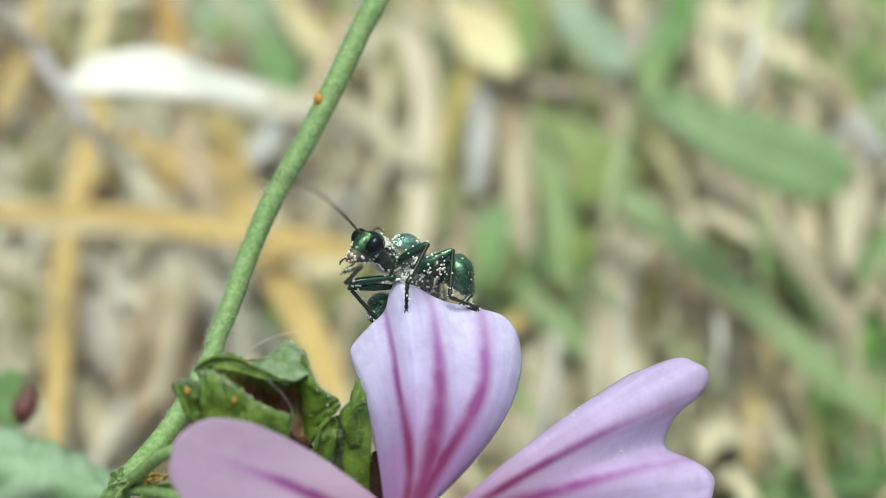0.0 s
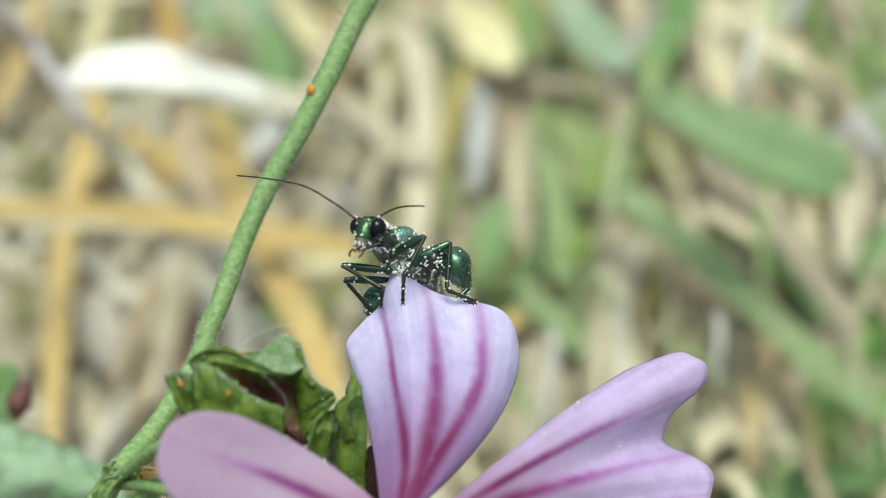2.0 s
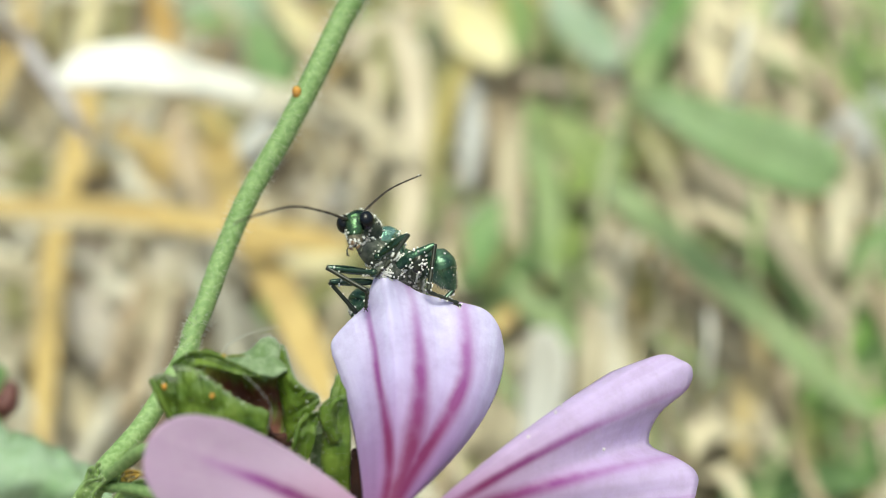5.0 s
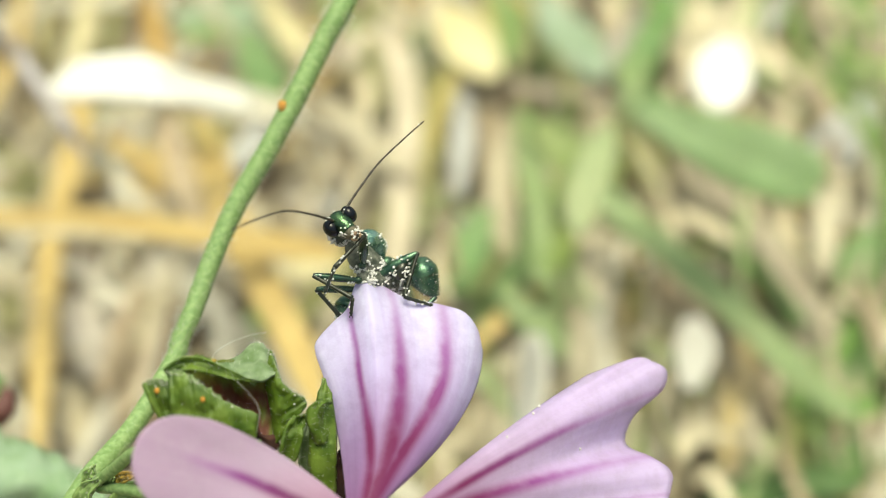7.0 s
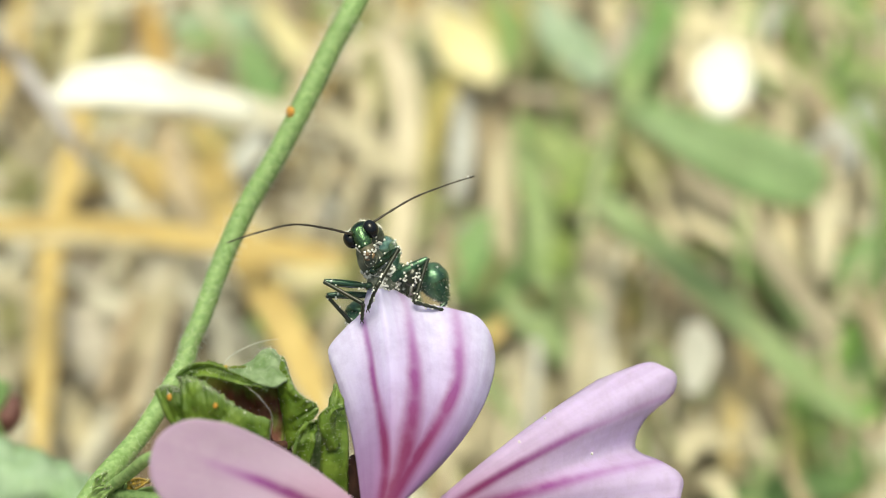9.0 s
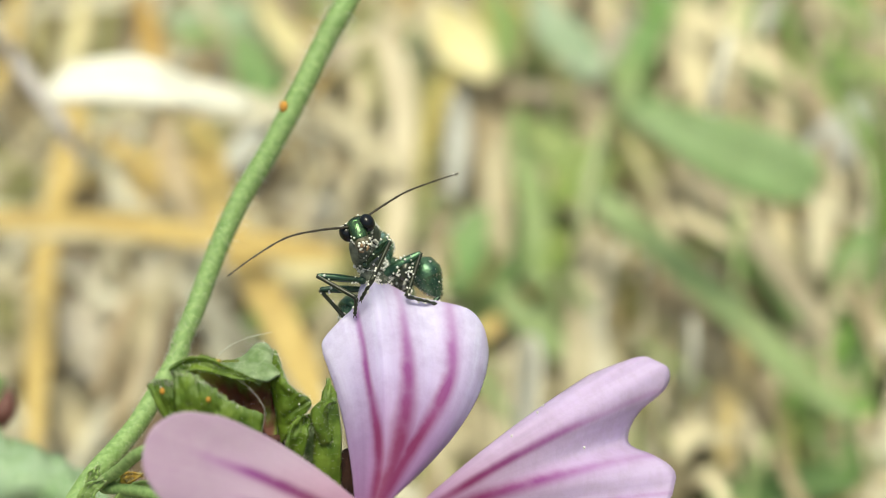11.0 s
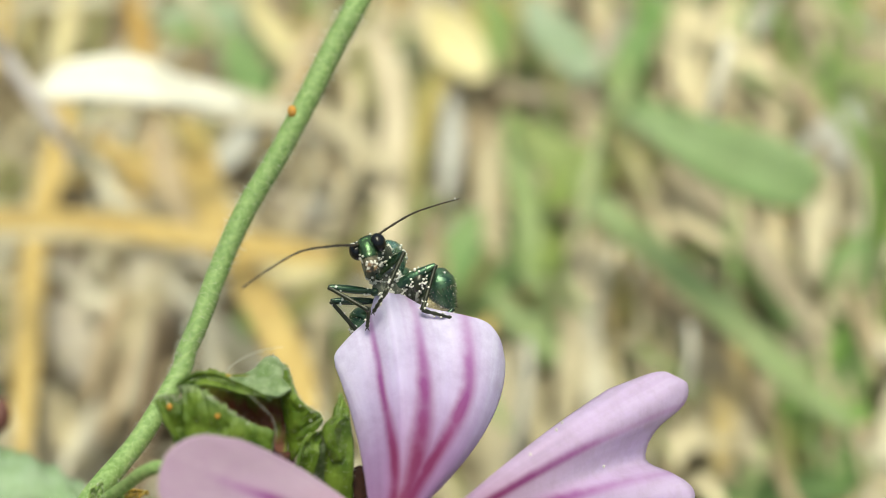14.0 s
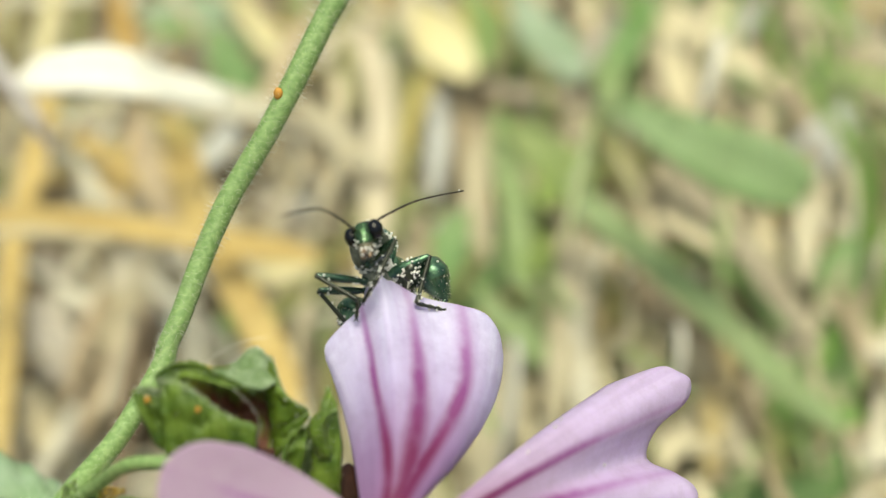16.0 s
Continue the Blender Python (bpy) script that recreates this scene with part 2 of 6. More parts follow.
def cup_material():
    """Inside of the calyx: olive with withered maroon bands towards its foot, green towards its rim."""
    m = leafy("calyx_inside", (0.15, 0.20, 0.018), (0.23, 0.29, 0.045), share=0.36, rough=0.6, vary=0.4, scale=900, bump=0.9, bump_scale=2600)
    n, l = m.node_tree.nodes, m.node_tree.links
    p = n["Principled BSDF"]
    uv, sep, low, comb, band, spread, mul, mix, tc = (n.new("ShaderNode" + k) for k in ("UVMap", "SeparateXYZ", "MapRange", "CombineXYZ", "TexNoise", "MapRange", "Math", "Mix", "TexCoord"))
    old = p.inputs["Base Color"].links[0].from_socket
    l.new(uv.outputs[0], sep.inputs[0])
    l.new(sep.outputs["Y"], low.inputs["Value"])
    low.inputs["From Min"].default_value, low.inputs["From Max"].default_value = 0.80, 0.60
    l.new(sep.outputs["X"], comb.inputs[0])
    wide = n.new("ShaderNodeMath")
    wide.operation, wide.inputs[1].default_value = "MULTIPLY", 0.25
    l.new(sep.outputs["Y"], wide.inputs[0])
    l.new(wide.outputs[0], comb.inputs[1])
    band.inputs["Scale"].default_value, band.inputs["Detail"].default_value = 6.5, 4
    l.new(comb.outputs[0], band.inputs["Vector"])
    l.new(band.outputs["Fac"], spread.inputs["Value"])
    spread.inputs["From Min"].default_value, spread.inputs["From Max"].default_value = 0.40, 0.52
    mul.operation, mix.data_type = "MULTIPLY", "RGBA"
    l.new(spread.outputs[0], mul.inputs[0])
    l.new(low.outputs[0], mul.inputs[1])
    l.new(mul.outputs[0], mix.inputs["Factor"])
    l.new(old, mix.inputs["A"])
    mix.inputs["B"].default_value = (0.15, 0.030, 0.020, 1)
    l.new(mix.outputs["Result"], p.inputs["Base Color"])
    return m


CUP = cup_material()
YELLOW = material("yellow_withered", (0.52, 0.42, 0.07), second=(0.40, 0.25, 0.05), rough=0.6, vary=0.3, scale=1500, bump=0.4, bump_scale=5000)
RUST = material("rust_spot", (0.62, 0.29, 0.04), rough=0.6, vary=0.3, scale=2500, bump=0.4, bump_scale=6000)
HAIR = material("plant_hair", (0.75, 0.76, 0.68), rough=0.4, vary=0.1, scale=2000, bump=0.0, bump_scale=4000, transmission=0.2)
POLLEN = material("pollen", (0.85, 0.83, 0.80), rough=0.5, vary=0.12, scale=9000, bump=0.3, bump_scale=30000)
SHELL = material("green_metal_cuticle", (0.14, 0.27, 0.15), second=(0.03, 0.085, 0.06), rough=0.36, metal=0.75, vary=0.45, scale=1500, bump=0.7, bump_scale=8000, coat=0.35)
FACE = material("bright_green_cuticle", (0.10, 0.20, 0.085), second=(0.008, 0.032, 0.028), rough=0.27, metal=0.8, vary=0.5, scale=1900, bump=1.0, bump_scale=4500, coat=0.3)
NOTUM = material("pale_blue_green_cuticle", (0.38, 0.56, 0.48), second=(0.10, 0.27, 0.20), rough=0.25, metal=0.7, vary=0.4, scale=1500, bump=1.0, bump_scale=4500, coat=0.5)
LEG = material("dark_leg_cuticle", (0.014, 0.07, 0.045), second=(0.03, 0.06, 0.03), rough=0.26, metal=0.6, vary=0.3, scale=2000, bump=0.25, bump_scale=16000, coat=0.6)
TIBIA = material("green_black_leg", (0.009, 0.014, 0.009), second=(0.03, 0.034, 0.018), rough=0.34, metal=0.2, vary=0.3, scale=2200, bump=0.25, bump_scale=16000, coat=0.25)
CHEST = material("dark_downy_chest", (0.02, 0.04, 0.03), second=(0.11, 0.125, 0.105), rough=0.5, metal=0.3, vary=0.5, scale=3000, bump=0.9, bump_scale=9000)
MUZZLE = material("grey_brown_muzzle", (0.07, 0.07, 0.045), second=(0.20, 0.17, 0.12), rough=0.6, metal=0.2, vary=0.5, scale=5000, bump=0.9, bump_scale=12000)
EYE = material("dark_compound_eye", (0.004, 0.005, 0.009), rough=0.2, vary=0.2, scale=6000, bump=0.06, bump_scale=30000)
EYE.node_tree.nodes["Principled BSDF"].inputs["Specular IOR Level"].default_value = 0.35
UNDER = material("grey_downy_underside", (0.06, 0.075, 0.055), second=(0.25, 0.26, 0.21), rough=0.6, vary=0.5, scale=3000, bump=0.9, bump_scale=9000)
MOUTH = material("pale_mouthparts", (0.35, 0.22, 0.12), second=(0.10, 0.06, 0.04), rough=0.4, vary=0.3, scale=5000, bump=0.3, bump_scale=16000)
FEELER = material("black_feeler", (0.03, 0.022, 0.016), second=(0.06, 0.045, 0.03), rough=0.4, vary=0.3, scale=3000, bump=0.4, bump_scale=16000)

SOIL = material("soil_litter", (0.36, 0.29, 0.20), second=(0.20, 0.15, 0.10), rough=0.9, vary=0.5, scale=40, bump=1.0, bump_scale=160)


def straw_material(name, base, second, leaf=False, rough=0.6, mottle=0.3):
    make = leafy if leaf else material
    return make(name, base, second=second, rough=rough, vary=0.25, scale=55, bump=0.4, bump_scale=900, per_object=0.12, mottle=mottle)


GOLD = straw_material("golden_straw", (0.66, 0.49, 0.20), (0.54, 0.38, 0.13))
TAN = straw_material("tan_straw", (0.55, 0.485, 0.345), (0.42, 0.36, 0.24))
PALE = straw_material("pale_straw", (0.74, 0.70, 0.58), (0.58, 0.54, 0.42))
WHITE = straw_material("white_leaf_and_sun_fleck", (0.88, 0.86, 0.80), (0.80, 0.77, 0.68), mottle=0.0)
GREY = straw_material("grey_dead_stem", (0.60, 0.56, 0.58), (0.46, 0.42, 0.42))
GREEN = straw_material("green_blade", (0.17, 0.36, 0.065), (0.27, 0.44, 0.12), leaf=True)
LIME = straw_material("lime_blade", (0.30, 0.46, 0.10), (0.40, 0.52, 0.18), leaf=True)
SAGE = straw_material("sage_leaf", (0.24, 0.40, 0.145), (0.32, 0.47, 0.21), leaf=True)
DEEP = straw_material("dark_green_leaf", (0.14, 0.26, 0.08), (0.20, 0.34, 0.11), leaf=True)
BUTTER = straw_material("butter_yellow_leaf", (0.76, 0.68, 0.40), (0.64, 0.56, 0.30))
FRESH = straw_material("fresh_leaf", (0.29, 0.44, 0.14), (0.37, 0.50, 0.20), leaf=True)
UMBER = straw_material("umber_stem", (0.40, 0.32, 0.21), (0.29, 0.22, 0.14))
OLIVE = straw_material("olive_stem", (0.25, 0.22, 0.09), (0.17, 0.15, 0.06))
OCHRE = straw_material("yellow_stalk", (0.52, 0.44, 0.16), (0.42, 0.34, 0.12))
ASH = straw_material("ash_grey_leaf", (0.56, 0.56, 0.54), (0.44, 0.43, 0.40))
CREAM = straw_material("cream_straw", (0.74, 0.66, 0.46), (0.63, 0.54, 0.35))
STRAWPALE = straw_material("weathered_straw", (0.60, 0.54, 0.39), (0.48, 0.42, 0.30))
PEACH = straw_material("peach_straw", (0.58, 0.465, 0.31), (0.47, 0.36, 0.235))
ORANGE = straw_material("orange_straw", (0.52, 0.33, 0.09), (0.44, 0.27, 0.07))
MAUVE = straw_material("mauve_dead_leaf", (0.48, 0.43, 0.385), (0.37, 0.32, 0.28))
LITTERGREY = straw_material("grey_brown_litter", (0.42, 0.37, 0.27), (0.32, 0.27, 0.19))
OLIVEGOLD = straw_material("olive_yellow_straw", (0.44, 0.37, 0.13), (0.34, 0.29, 0.09))
LEAFOLIVE = straw_material("dull_olive_blade", (0.27, 0.28, 0.10), (0.36, 0.35, 0.15), leaf=True)
AQUA = straw_material("pale_bluish_leaf", (0.42, 0.56, 0.36), (0.52, 0.62, 0.47), leaf=True)
PALELIME = straw_material("pale_lime_blade", (0.42, 0.52, 0.26), (0.34, 0.46, 0.18), leaf=True)
# sunlight on the lime leaf is put into this very pale colour
LIMESUN = straw_material("sunlit_lime_leaf", (0.68, 0.76, 0.44), (0.60, 0.70, 0.38), leaf=True, mottle=0.1)
LEAFLIME = straw_material("soft_lime_leaf", (0.31, 0.42, 0.13), (0.40, 0.48, 0.20), leaf=True)
LIMEB = straw_material("bright_lime_leaf", (0.29, 0.41, 0.09), (0.37, 0.47, 0.15), leaf=True)
FRESHPALE = straw_material("broad_fresh_leaf", (0.26, 0.41, 0.16), (0.35, 0.48, 0.25), leaf=True)
MISTY = straw_material("misty_leaf_stalk", (0.33, 0.46, 0.20), (0.42, 0.52, 0.27), leaf=True)
# shade in the gaps of the litter, put into the colour of dark strips
DARK = straw_material("gap_shade", (0.15, 0.115, 0.055), (0.21, 0.165, 0.09))
BRIGHT = straw_material("sunlit_yellow_leaf", (0.82, 0.75, 0.46), (0.70, 0.62, 0.34), mottle=0.15)
OCHRETAN = straw_material("dull_golden_straw", (0.54, 0.43, 0.22), (0.44, 0.34, 0.16))
PALEWARM = straw_material("warm_pale_straw", (0.70, 0.62, 0.47), (0.58, 0.50, 0.37))
LITTERPALE = straw_material("pale_grey_litter", (0.70, 0.64, 0.55), (0.56, 0.50, 0.42))
BROWN = straw_material("brown_stem", (0.20, 0.14, 0.08), (0.13, 0.09, 0.055))


# ---- mesh helpers ----
def obj(name, bm, mat, parent=None, smooth=True):
    me = bpy.data.meshes.new(name)
    bmesh.ops.recalc_face_normals(bm, faces=bm.faces)
    bm.to_mesh(me)
    bm.free()
    for f in me.polygons:
        f.use_smooth = smooth
    for k in (mat if isinstance(mat, (list, tuple)) else (mat,)):
        me.materials.append(k)
    ob = new(name, me)
    if parent:
        ob.parent = parent
    return ob


def part(name, bm, mat, parent, label=""):
    return tagged(obj(name, bm, mat, parent), label)


def spline(points, n):
    """n points along a smooth curve through the given points (tuples of any length)."""
    p = [np.array(q, float) for q in points]
    p = [2 * p[0] - p[1], *p, 2 * p[-1] - p[-2]]
    out = []
    for i in range(n):
        s = i / (n - 1) * (len(p) - 3)
        j = min(int(s), len(p) - 4)
        f = s - j
        a, b, c, d = p[j:j + 4]
        out.append(0.5 * (2 * b + (c - a) * f + (2 * a - 5 * b + 4 * c - d) * f * f + (3 * b - a - 3 * c + d) * f ** 3))
    return out


def tube(bm, points, n=16, sides=8, scale=0.001, flat=1.0, offset=(0, 0, 0)):
    """A round limb through (x, y, z, radius) stations, closed at both ends."""
    st = spline(points, n)
    rings, side = [], None
    for i, s in enumerate(st):
        a, b = st[max(i - 1, 0)][:3], st[min(i + 1, n - 1)][:3]
        d = Vector(b - a).normalized()
        if side is None:
            side = d.cross(Vector((0.13, 0.21, 1)) if abs(d.z) < 0.9 else Vector((1, 0.1, 0))).normalized()
        side = (side - d * side.dot(d)).normalized()
        up = d.cross(side)
        rings.append([bm.verts.new((Vector(s[:3]) + (side * math.cos(2 * math.pi * k / sides) + up * flat * math.sin(2 * math.pi * k / sides)) * max(s[3], 1e-4)) * scale - Vector(offset))
                      for k in range(sides)])
    for a, b in zip(rings, rings[1:]):
        for k in range(sides):
            bm.faces.new((a[k], a[(k + 1) % sides], b[(k + 1) % sides], b[k]))
    bm.faces.new(rings[0][::-1])
    bm.faces.new(rings[-1])
    return bm


def ball(bm, centre, radii, turn=None, sub=2, scale=0.001):
    m = Matrix.Translation(Vector(centre) * scale) @ (turn or Matrix()).to_4x4() @ Matrix.Diagonal((*[r * scale for r in radii], 1))
    return bmesh.ops.create_icosphere(bm, subdivisions=sub, radius=1, matrix=m)["verts"]


def sheet(bm, rows, thickness=0.0, scale=0.001, offset=(0, 0, 0)):
    """A skin over a grid of points (rows of equal length), with UVs: U across, V along."""
    uv = bm.loops.layers.uv.verify()
    nv, nu = len(rows), len(rows[0])
    vs = [[bm.verts.new(Vector(p) * scale - Vector(offset)) for p in r] for r in rows]
    for j in range(nv - 1):
        for i in range(nu - 1):
            f = bm.faces.new((vs[j][i], vs[j][i + 1], vs[j + 1][i + 1], vs[j + 1][i]))
            for loop, (a, b) in zip(f.loops, ((i, j), (i + 1, j), (i + 1, j + 1), (i, j + 1))):
                loop[uv].uv = (a / (nu - 1), b / (nv - 1))
    if thickness:
        bm.normal_update()
        low = [[bm.verts.new(v.co - v.normal * thickness * scale) for v in r] for r in vs]
        for j in range(nv - 1):
            for i in range(nu - 1):
                f = bm.faces.new((low[j][i], low[j + 1][i], low[j + 1][i + 1], low[j][i + 1]))
                for loop, (a, b) in zip(f.loops, ((i, j), (i, j + 1), (i + 1, j + 1), (i + 1, j))):
                    loop[uv].uv = (a / (nu - 1), b / (nv - 1))
        ring = [(0, i) for i in range(nu)] + [(j, nu - 1) for j in range(1, nv)] + [(nv - 1, i) for i in range(nu - 2, -1, -1)] + [(j, 0) for j in range(nv - 2, 0, -1)]
        for (j, i), (q, p) in zip(ring, ring[1:] + ring[:1]):
            f = bm.faces.new((vs[j][i], low[j][i], low[q][p], vs[q][p]))
            for loop, (a, b) in zip(f.loops, ((i, j), (i, j), (p, q), (p, q))):
                loop[uv].uv = (a / (nu - 1), b / (nv - 1))
    return bm


def root(name, label, category, at=(0, 0, 0), group=""):
    ob = new(name)
    ob.empty_display_size = 0.002
    ob.matrix_world = STAGE @ Matrix.Translation(mm(*at))
    return tagged(ob, label, category, group)


# ---- ground ----
def ground():
    bm = bmesh.new()
    rings = [0.0] + [0.02 * 1.16 ** i for i in range(62)]
    prev = None
    for r in rings:
        if r == 0:
            cur = [bm.verts.new((0, 0.15, 0))]
        else:
            cur = []
            for k in range(48):
                a = 2 * math.pi * k / 48
                x, y = r * math.cos(a), 0.15 + r * math.sin(a)
                h = 0.006 * noise.noise((x * 25, y * 25, 0)) + 0.04 * min(r / 3, 1) * noise.noise((x * 0.8, y * 0.8, 3))
                cur.append(bm.verts.new((x, y, h - 0.008)))
        if prev:
            for k in range(48):
                if len(prev) == 1:
                    bm.faces.new((prev[0], cur[k], cur[(k + 1) % 48]))
                else:
                    bm.faces.new((prev[k], cur[k], cur[(k + 1) % 48], prev[(k + 1) % 48]))
        prev = cur
    tagged(obj("ground", bm, SOIL), "dry grey-brown soil under a litter of straw", "ground", kind="structure")


ground()


def ribbon(bm, points, n=18, fold=0.25, twist=0.0, thickness=0.0006):
    """A grass blade through world points (x, y, z, half-width): a folded strip with thickness, facing the open side of the meadow."""
    st = spline(points, n)
    top, low = [], []
    face = Vector((-0.1, -0.55, 0.83))
    for i, s in enumerate(st):
        a, b = st[max(i - 1, 0)][:3], st[min(i + 1, n - 1)][:3]
        d = Vector(b - a).normalized()
        out = (face - d * face.dot(d)).normalized()
        out = Matrix.Rotation(twist * (i / (n - 1) - 0.5), 3, d) @ out
        side = d.cross(out)
        c, w = Vector(s[:3]), max(s[3], 2e-4)
        row = [c - side * w, c - side * w * 0.5 - out * w * fold * 0.6, c - out * w * fold, c + side * w * 0.5 - out * w * fold * 0.6, c + side * w]
        top.append([bm.verts.new(p) for p in row])
        low.append([bm.verts.new(p - out * thickness) for p in row])
    for a, b, e, f in zip(top, top[1:], low, low[1:]):
        for k in range(4):
            bm.faces.new((a[k], a[k + 1], b[k + 1], b[k]))
            bm.faces.new((e[k], f[k], f[k + 1], e[k + 1]))
        bm.faces.new((a[0], b[0], f[0], e[0]))
        bm.faces.new((a[4], e[4], f[4], b[4]))
    for r, q in ((top[0], low[0]), (top[-1], low[-1])):
        for k in range(4):
            bm.faces.new((r[k], q[k], q[k + 1], r[k + 1]))
    return bm


def soil_reach(y):
    """How many times as far as the flower the soil lies, in line with the height y."""
    return (HEIGHT + REACH * 0.001 * math.sin(radians(TILT))) / (math.sin(radians(TILT)) - y / REACH * math.cos(radians(TILT))) / (REACH * 0.001)


def blade(name, mat, label, category, points, width, k=0.9, taper=1.0, round_stem=False, group="", fold=0.25, twist=0.0):
    """A straw, stalk or leaf: points on the flower's plane (x, y), or (x, y, own distance), and its width there in mm."""
    pts = []
    for i, q in enumerate(points):
        kk = q[2] if len(q) > 2 else k if k > 1.2 else k * soil_reach(q[1])
        f = i / (len(points) - 1)
        w = width * (q[3] if len(q) > 3 else (1 + (taper - 1) * f) * (0.45 if i in (0, len(points) - 1) else 1.0)) * kk * 0.0005
        pts.append((*far(q[0], q[1], kk), w))
    base = Vector(pts[0][:3])
    bm = bmesh.new()
    if round_stem:
        tube(bm, pts, n=20, sides=8, scale=1.0)
    else:
        ribbon(bm, pts, fold=fold, twist=twist)
    bmesh.ops.translate(bm, vec=-base, verts=bm.verts)
    ob = obj(name, bm, mat)
    ob.location = base
    return tagged(ob, label, category, group or GROUPS.get(category, "meadow plants"))


# ---- the meadow behind: straws, stalks and leaves; a distance under 1.2 is a share of the way to the soil ----
STRAW, DRY, GRN = "dry straw", "dry leaf", "grass blade"
GROUPS = {STRAW: "dry straws in the litter", DRY: "dead leaves in the litter", GRN: "green blades among the straw",
          "leaf": "green leaves in the grass", "dead stem": "dead stems in the litter"}
# upper left
blade("white_leaf_and_sun_fleck", WHITE, "bleached white dry grass leaf, bent over", DRY, [(-19.9, 8.5, 2.4, 0.35), (-18.5, 9.2, 2.4, 0.9), (-16, 9.45, 2.4, 1.1), (-13.7, 9.1, 2.4, 1.0), (-11.0, 8.5, 2.5, 0.75), (-9.0, 8.0, 2.55, 0.4)], 2.5)
blade("dry_leaf", PALE, "cream dry leaf running on from a bleached one", DRY, [(-13.91, 8.573), (-11.51, 8.273), (-9.112, 7.823), (-6.415, 7.374)], 1.858, k=0.6)
blade("dead_stalk", GREY, "thin grey-purple dead stem leaning in the grass", "dead stem", [(-24.1, 13.22), (-22, 10.97), (-20.35, 8.723), (-19, 6.774), (-18.25, 5.425)], 0.8393, k=0.5, round_stem=True)
blade("dead_stalk", MAUVE, "purple-brown dead stem tip above grey litter", "dead stem", [(-24.4, 13.82), (-23.05, 12.32), (-21.7, 10.97)], 0.6595, k=0.48, round_stem=True)
blade("straw", GOLD, "upright golden straw among the litter", STRAW, [(-20.65, -10.76), (-20.5, -5.965), (-20.26, -2.368), (-20.05, 0.3297), (-19.3, 3.627), (-18.55, 6.774), (-18.1, 9.622)], 1.379, k=0.82)
blade("yellow_stalk", BUTTER, "pale yellow dry stalk standing upright", STRAW, [(-18.55, 9.922), (-18.34, 11.72), (-17.96, 14.12)], 1.199, k=0.9)
blade("olive_stem", OLIVE, "olive dead blade standing between pale stalks", "dead stem", [(-20.14, 9.622), (-19.96, 11.42), (-19.75, 13.82)], 1.079, k=0.93)
blade("green_blade", LEAFOLIVE, "olive-green blade behind the bleached leaf", GRN, [(-17.06, 10.22), (-16.76, 11.72), (-16.55, 13.82)], 1.019, k=0.9)
blade("orange_stalk", ORANGE, "orange-brown dry stalk standing upright", STRAW, [(-13.97, 9.322), (-14.42, 11.42), (-14.93, 14.12)], 1.199, k=0.85)
blade("straw", BUTTER, "pale straw edge beside the grey stem", STRAW, [(-21.4, 13.82), (-20.65, 12.02), (-20.05, 10.52)], 1.199, k=0.95)
blade("broad_leaf", AQUA, "soft pale green leaf arching behind the straw", "leaf", [(-13.61, 12.32), (-11.51, 12.77), (-9.412, 12.47), (-8.213, 11.12)], 1.858, k=0.88)
blade("green_blade", FRESH, "fresh green blade under a paler leaf", GRN, [(-13.16, 11.36), (-11.96, 11.66), (-10.61, 11.42)], 1.019, k=0.85)
blade("broad_leaf", SAGE, "sage-green leaf turned down behind the stem", "leaf", [(-9.862, 11.87), (-9.112, 10.37), (-8.513, 8.873), (-8.363, 7.823)], 2.098, k=0.87)
blade("straw", MAUVE, "grey-mauve dead straw under green leaves", STRAW, [(-12.71, 9.922), (-11.51, 10.37), (-10.31, 10.46)], 0.7793, k=0.95)
blade("straw", BUTTER, "yellow dry blade standing beside the stem", STRAW, [(-8.813, 13.82), (-7.614, 12.02), (-6.265, 10.07)], 1.319, k=0.84)
blade("green_blade", LEAFOLIVE, "olive-green blade close to the stem", GRN, [(-6.265, 13.82), (-5.515, 12.62), (-5.216, 11.42)], 1.199, k=0.93)
blade("straw", PEACH, "pale peach straw leaning past the stem", STRAW, [(-4.316, 13.22), (-5.515, 11.12), (-6.864, 8.423), (-7.614, 6.325)], 1.019, k=0.75)
blade("straw", PEACH, "broad peach-coloured straw lying slantwise", STRAW, [(-13.97, 7.374), (-13.16, 4.526), (-11.96, 2.128), (-10.61, -0.2698)], 1.499, k=0.74)
blade("golden_stalk", GOLD, "broad golden stalk lying slantwise across the litter", STRAW, [(-12.26, 7.374), (-11.36, 4.826), (-10.61, 2.128), (-9.412, -0.2698), (-7.913, -2.968), (-6.415, -5.965), (-5.515, -8.363)], 1.858, k=0.72)
blade("golden_stalk", GOLD, "long golden straw lying across the litter", STRAW, [(-24.7, 2.068), (-19.9, 1.828), (-15.41, 1.469), (-10.91, 0.8693), (-6.714, 0.2698), (-4.316, -0.1199)], 1.379, k=0.68)
blade("straw", CREAM, "pale edge of a straw lying across the litter", STRAW, [(-24.7, 1.169), (-19, 1.079), (-14.51, 0.7793)], 0.4796, k=0.67)
blade("straw", OCHRE, "ochre straw end under a golden stalk", STRAW, [(-12.86, 7.074), (-11.96, 6.475), (-11.21, 5.425)], 0.6595, k=0.7)
blade("dead_leaf_and_shade", LITTERGREY, "grey-brown dead leaf lying on the soil", DRY, [(-21.7, 7.823), (-20.95, 6.475), (-20.65, 4.526)], 2.248, k=0.95)
blade("dead_leaf_and_shade", DARK, "dark strip for the shade in a gap of the litter", DRY, [(-21.7, 8.723), (-21.1, 6.774), (-20.95, 5.575)], 1.139, k=0.94)
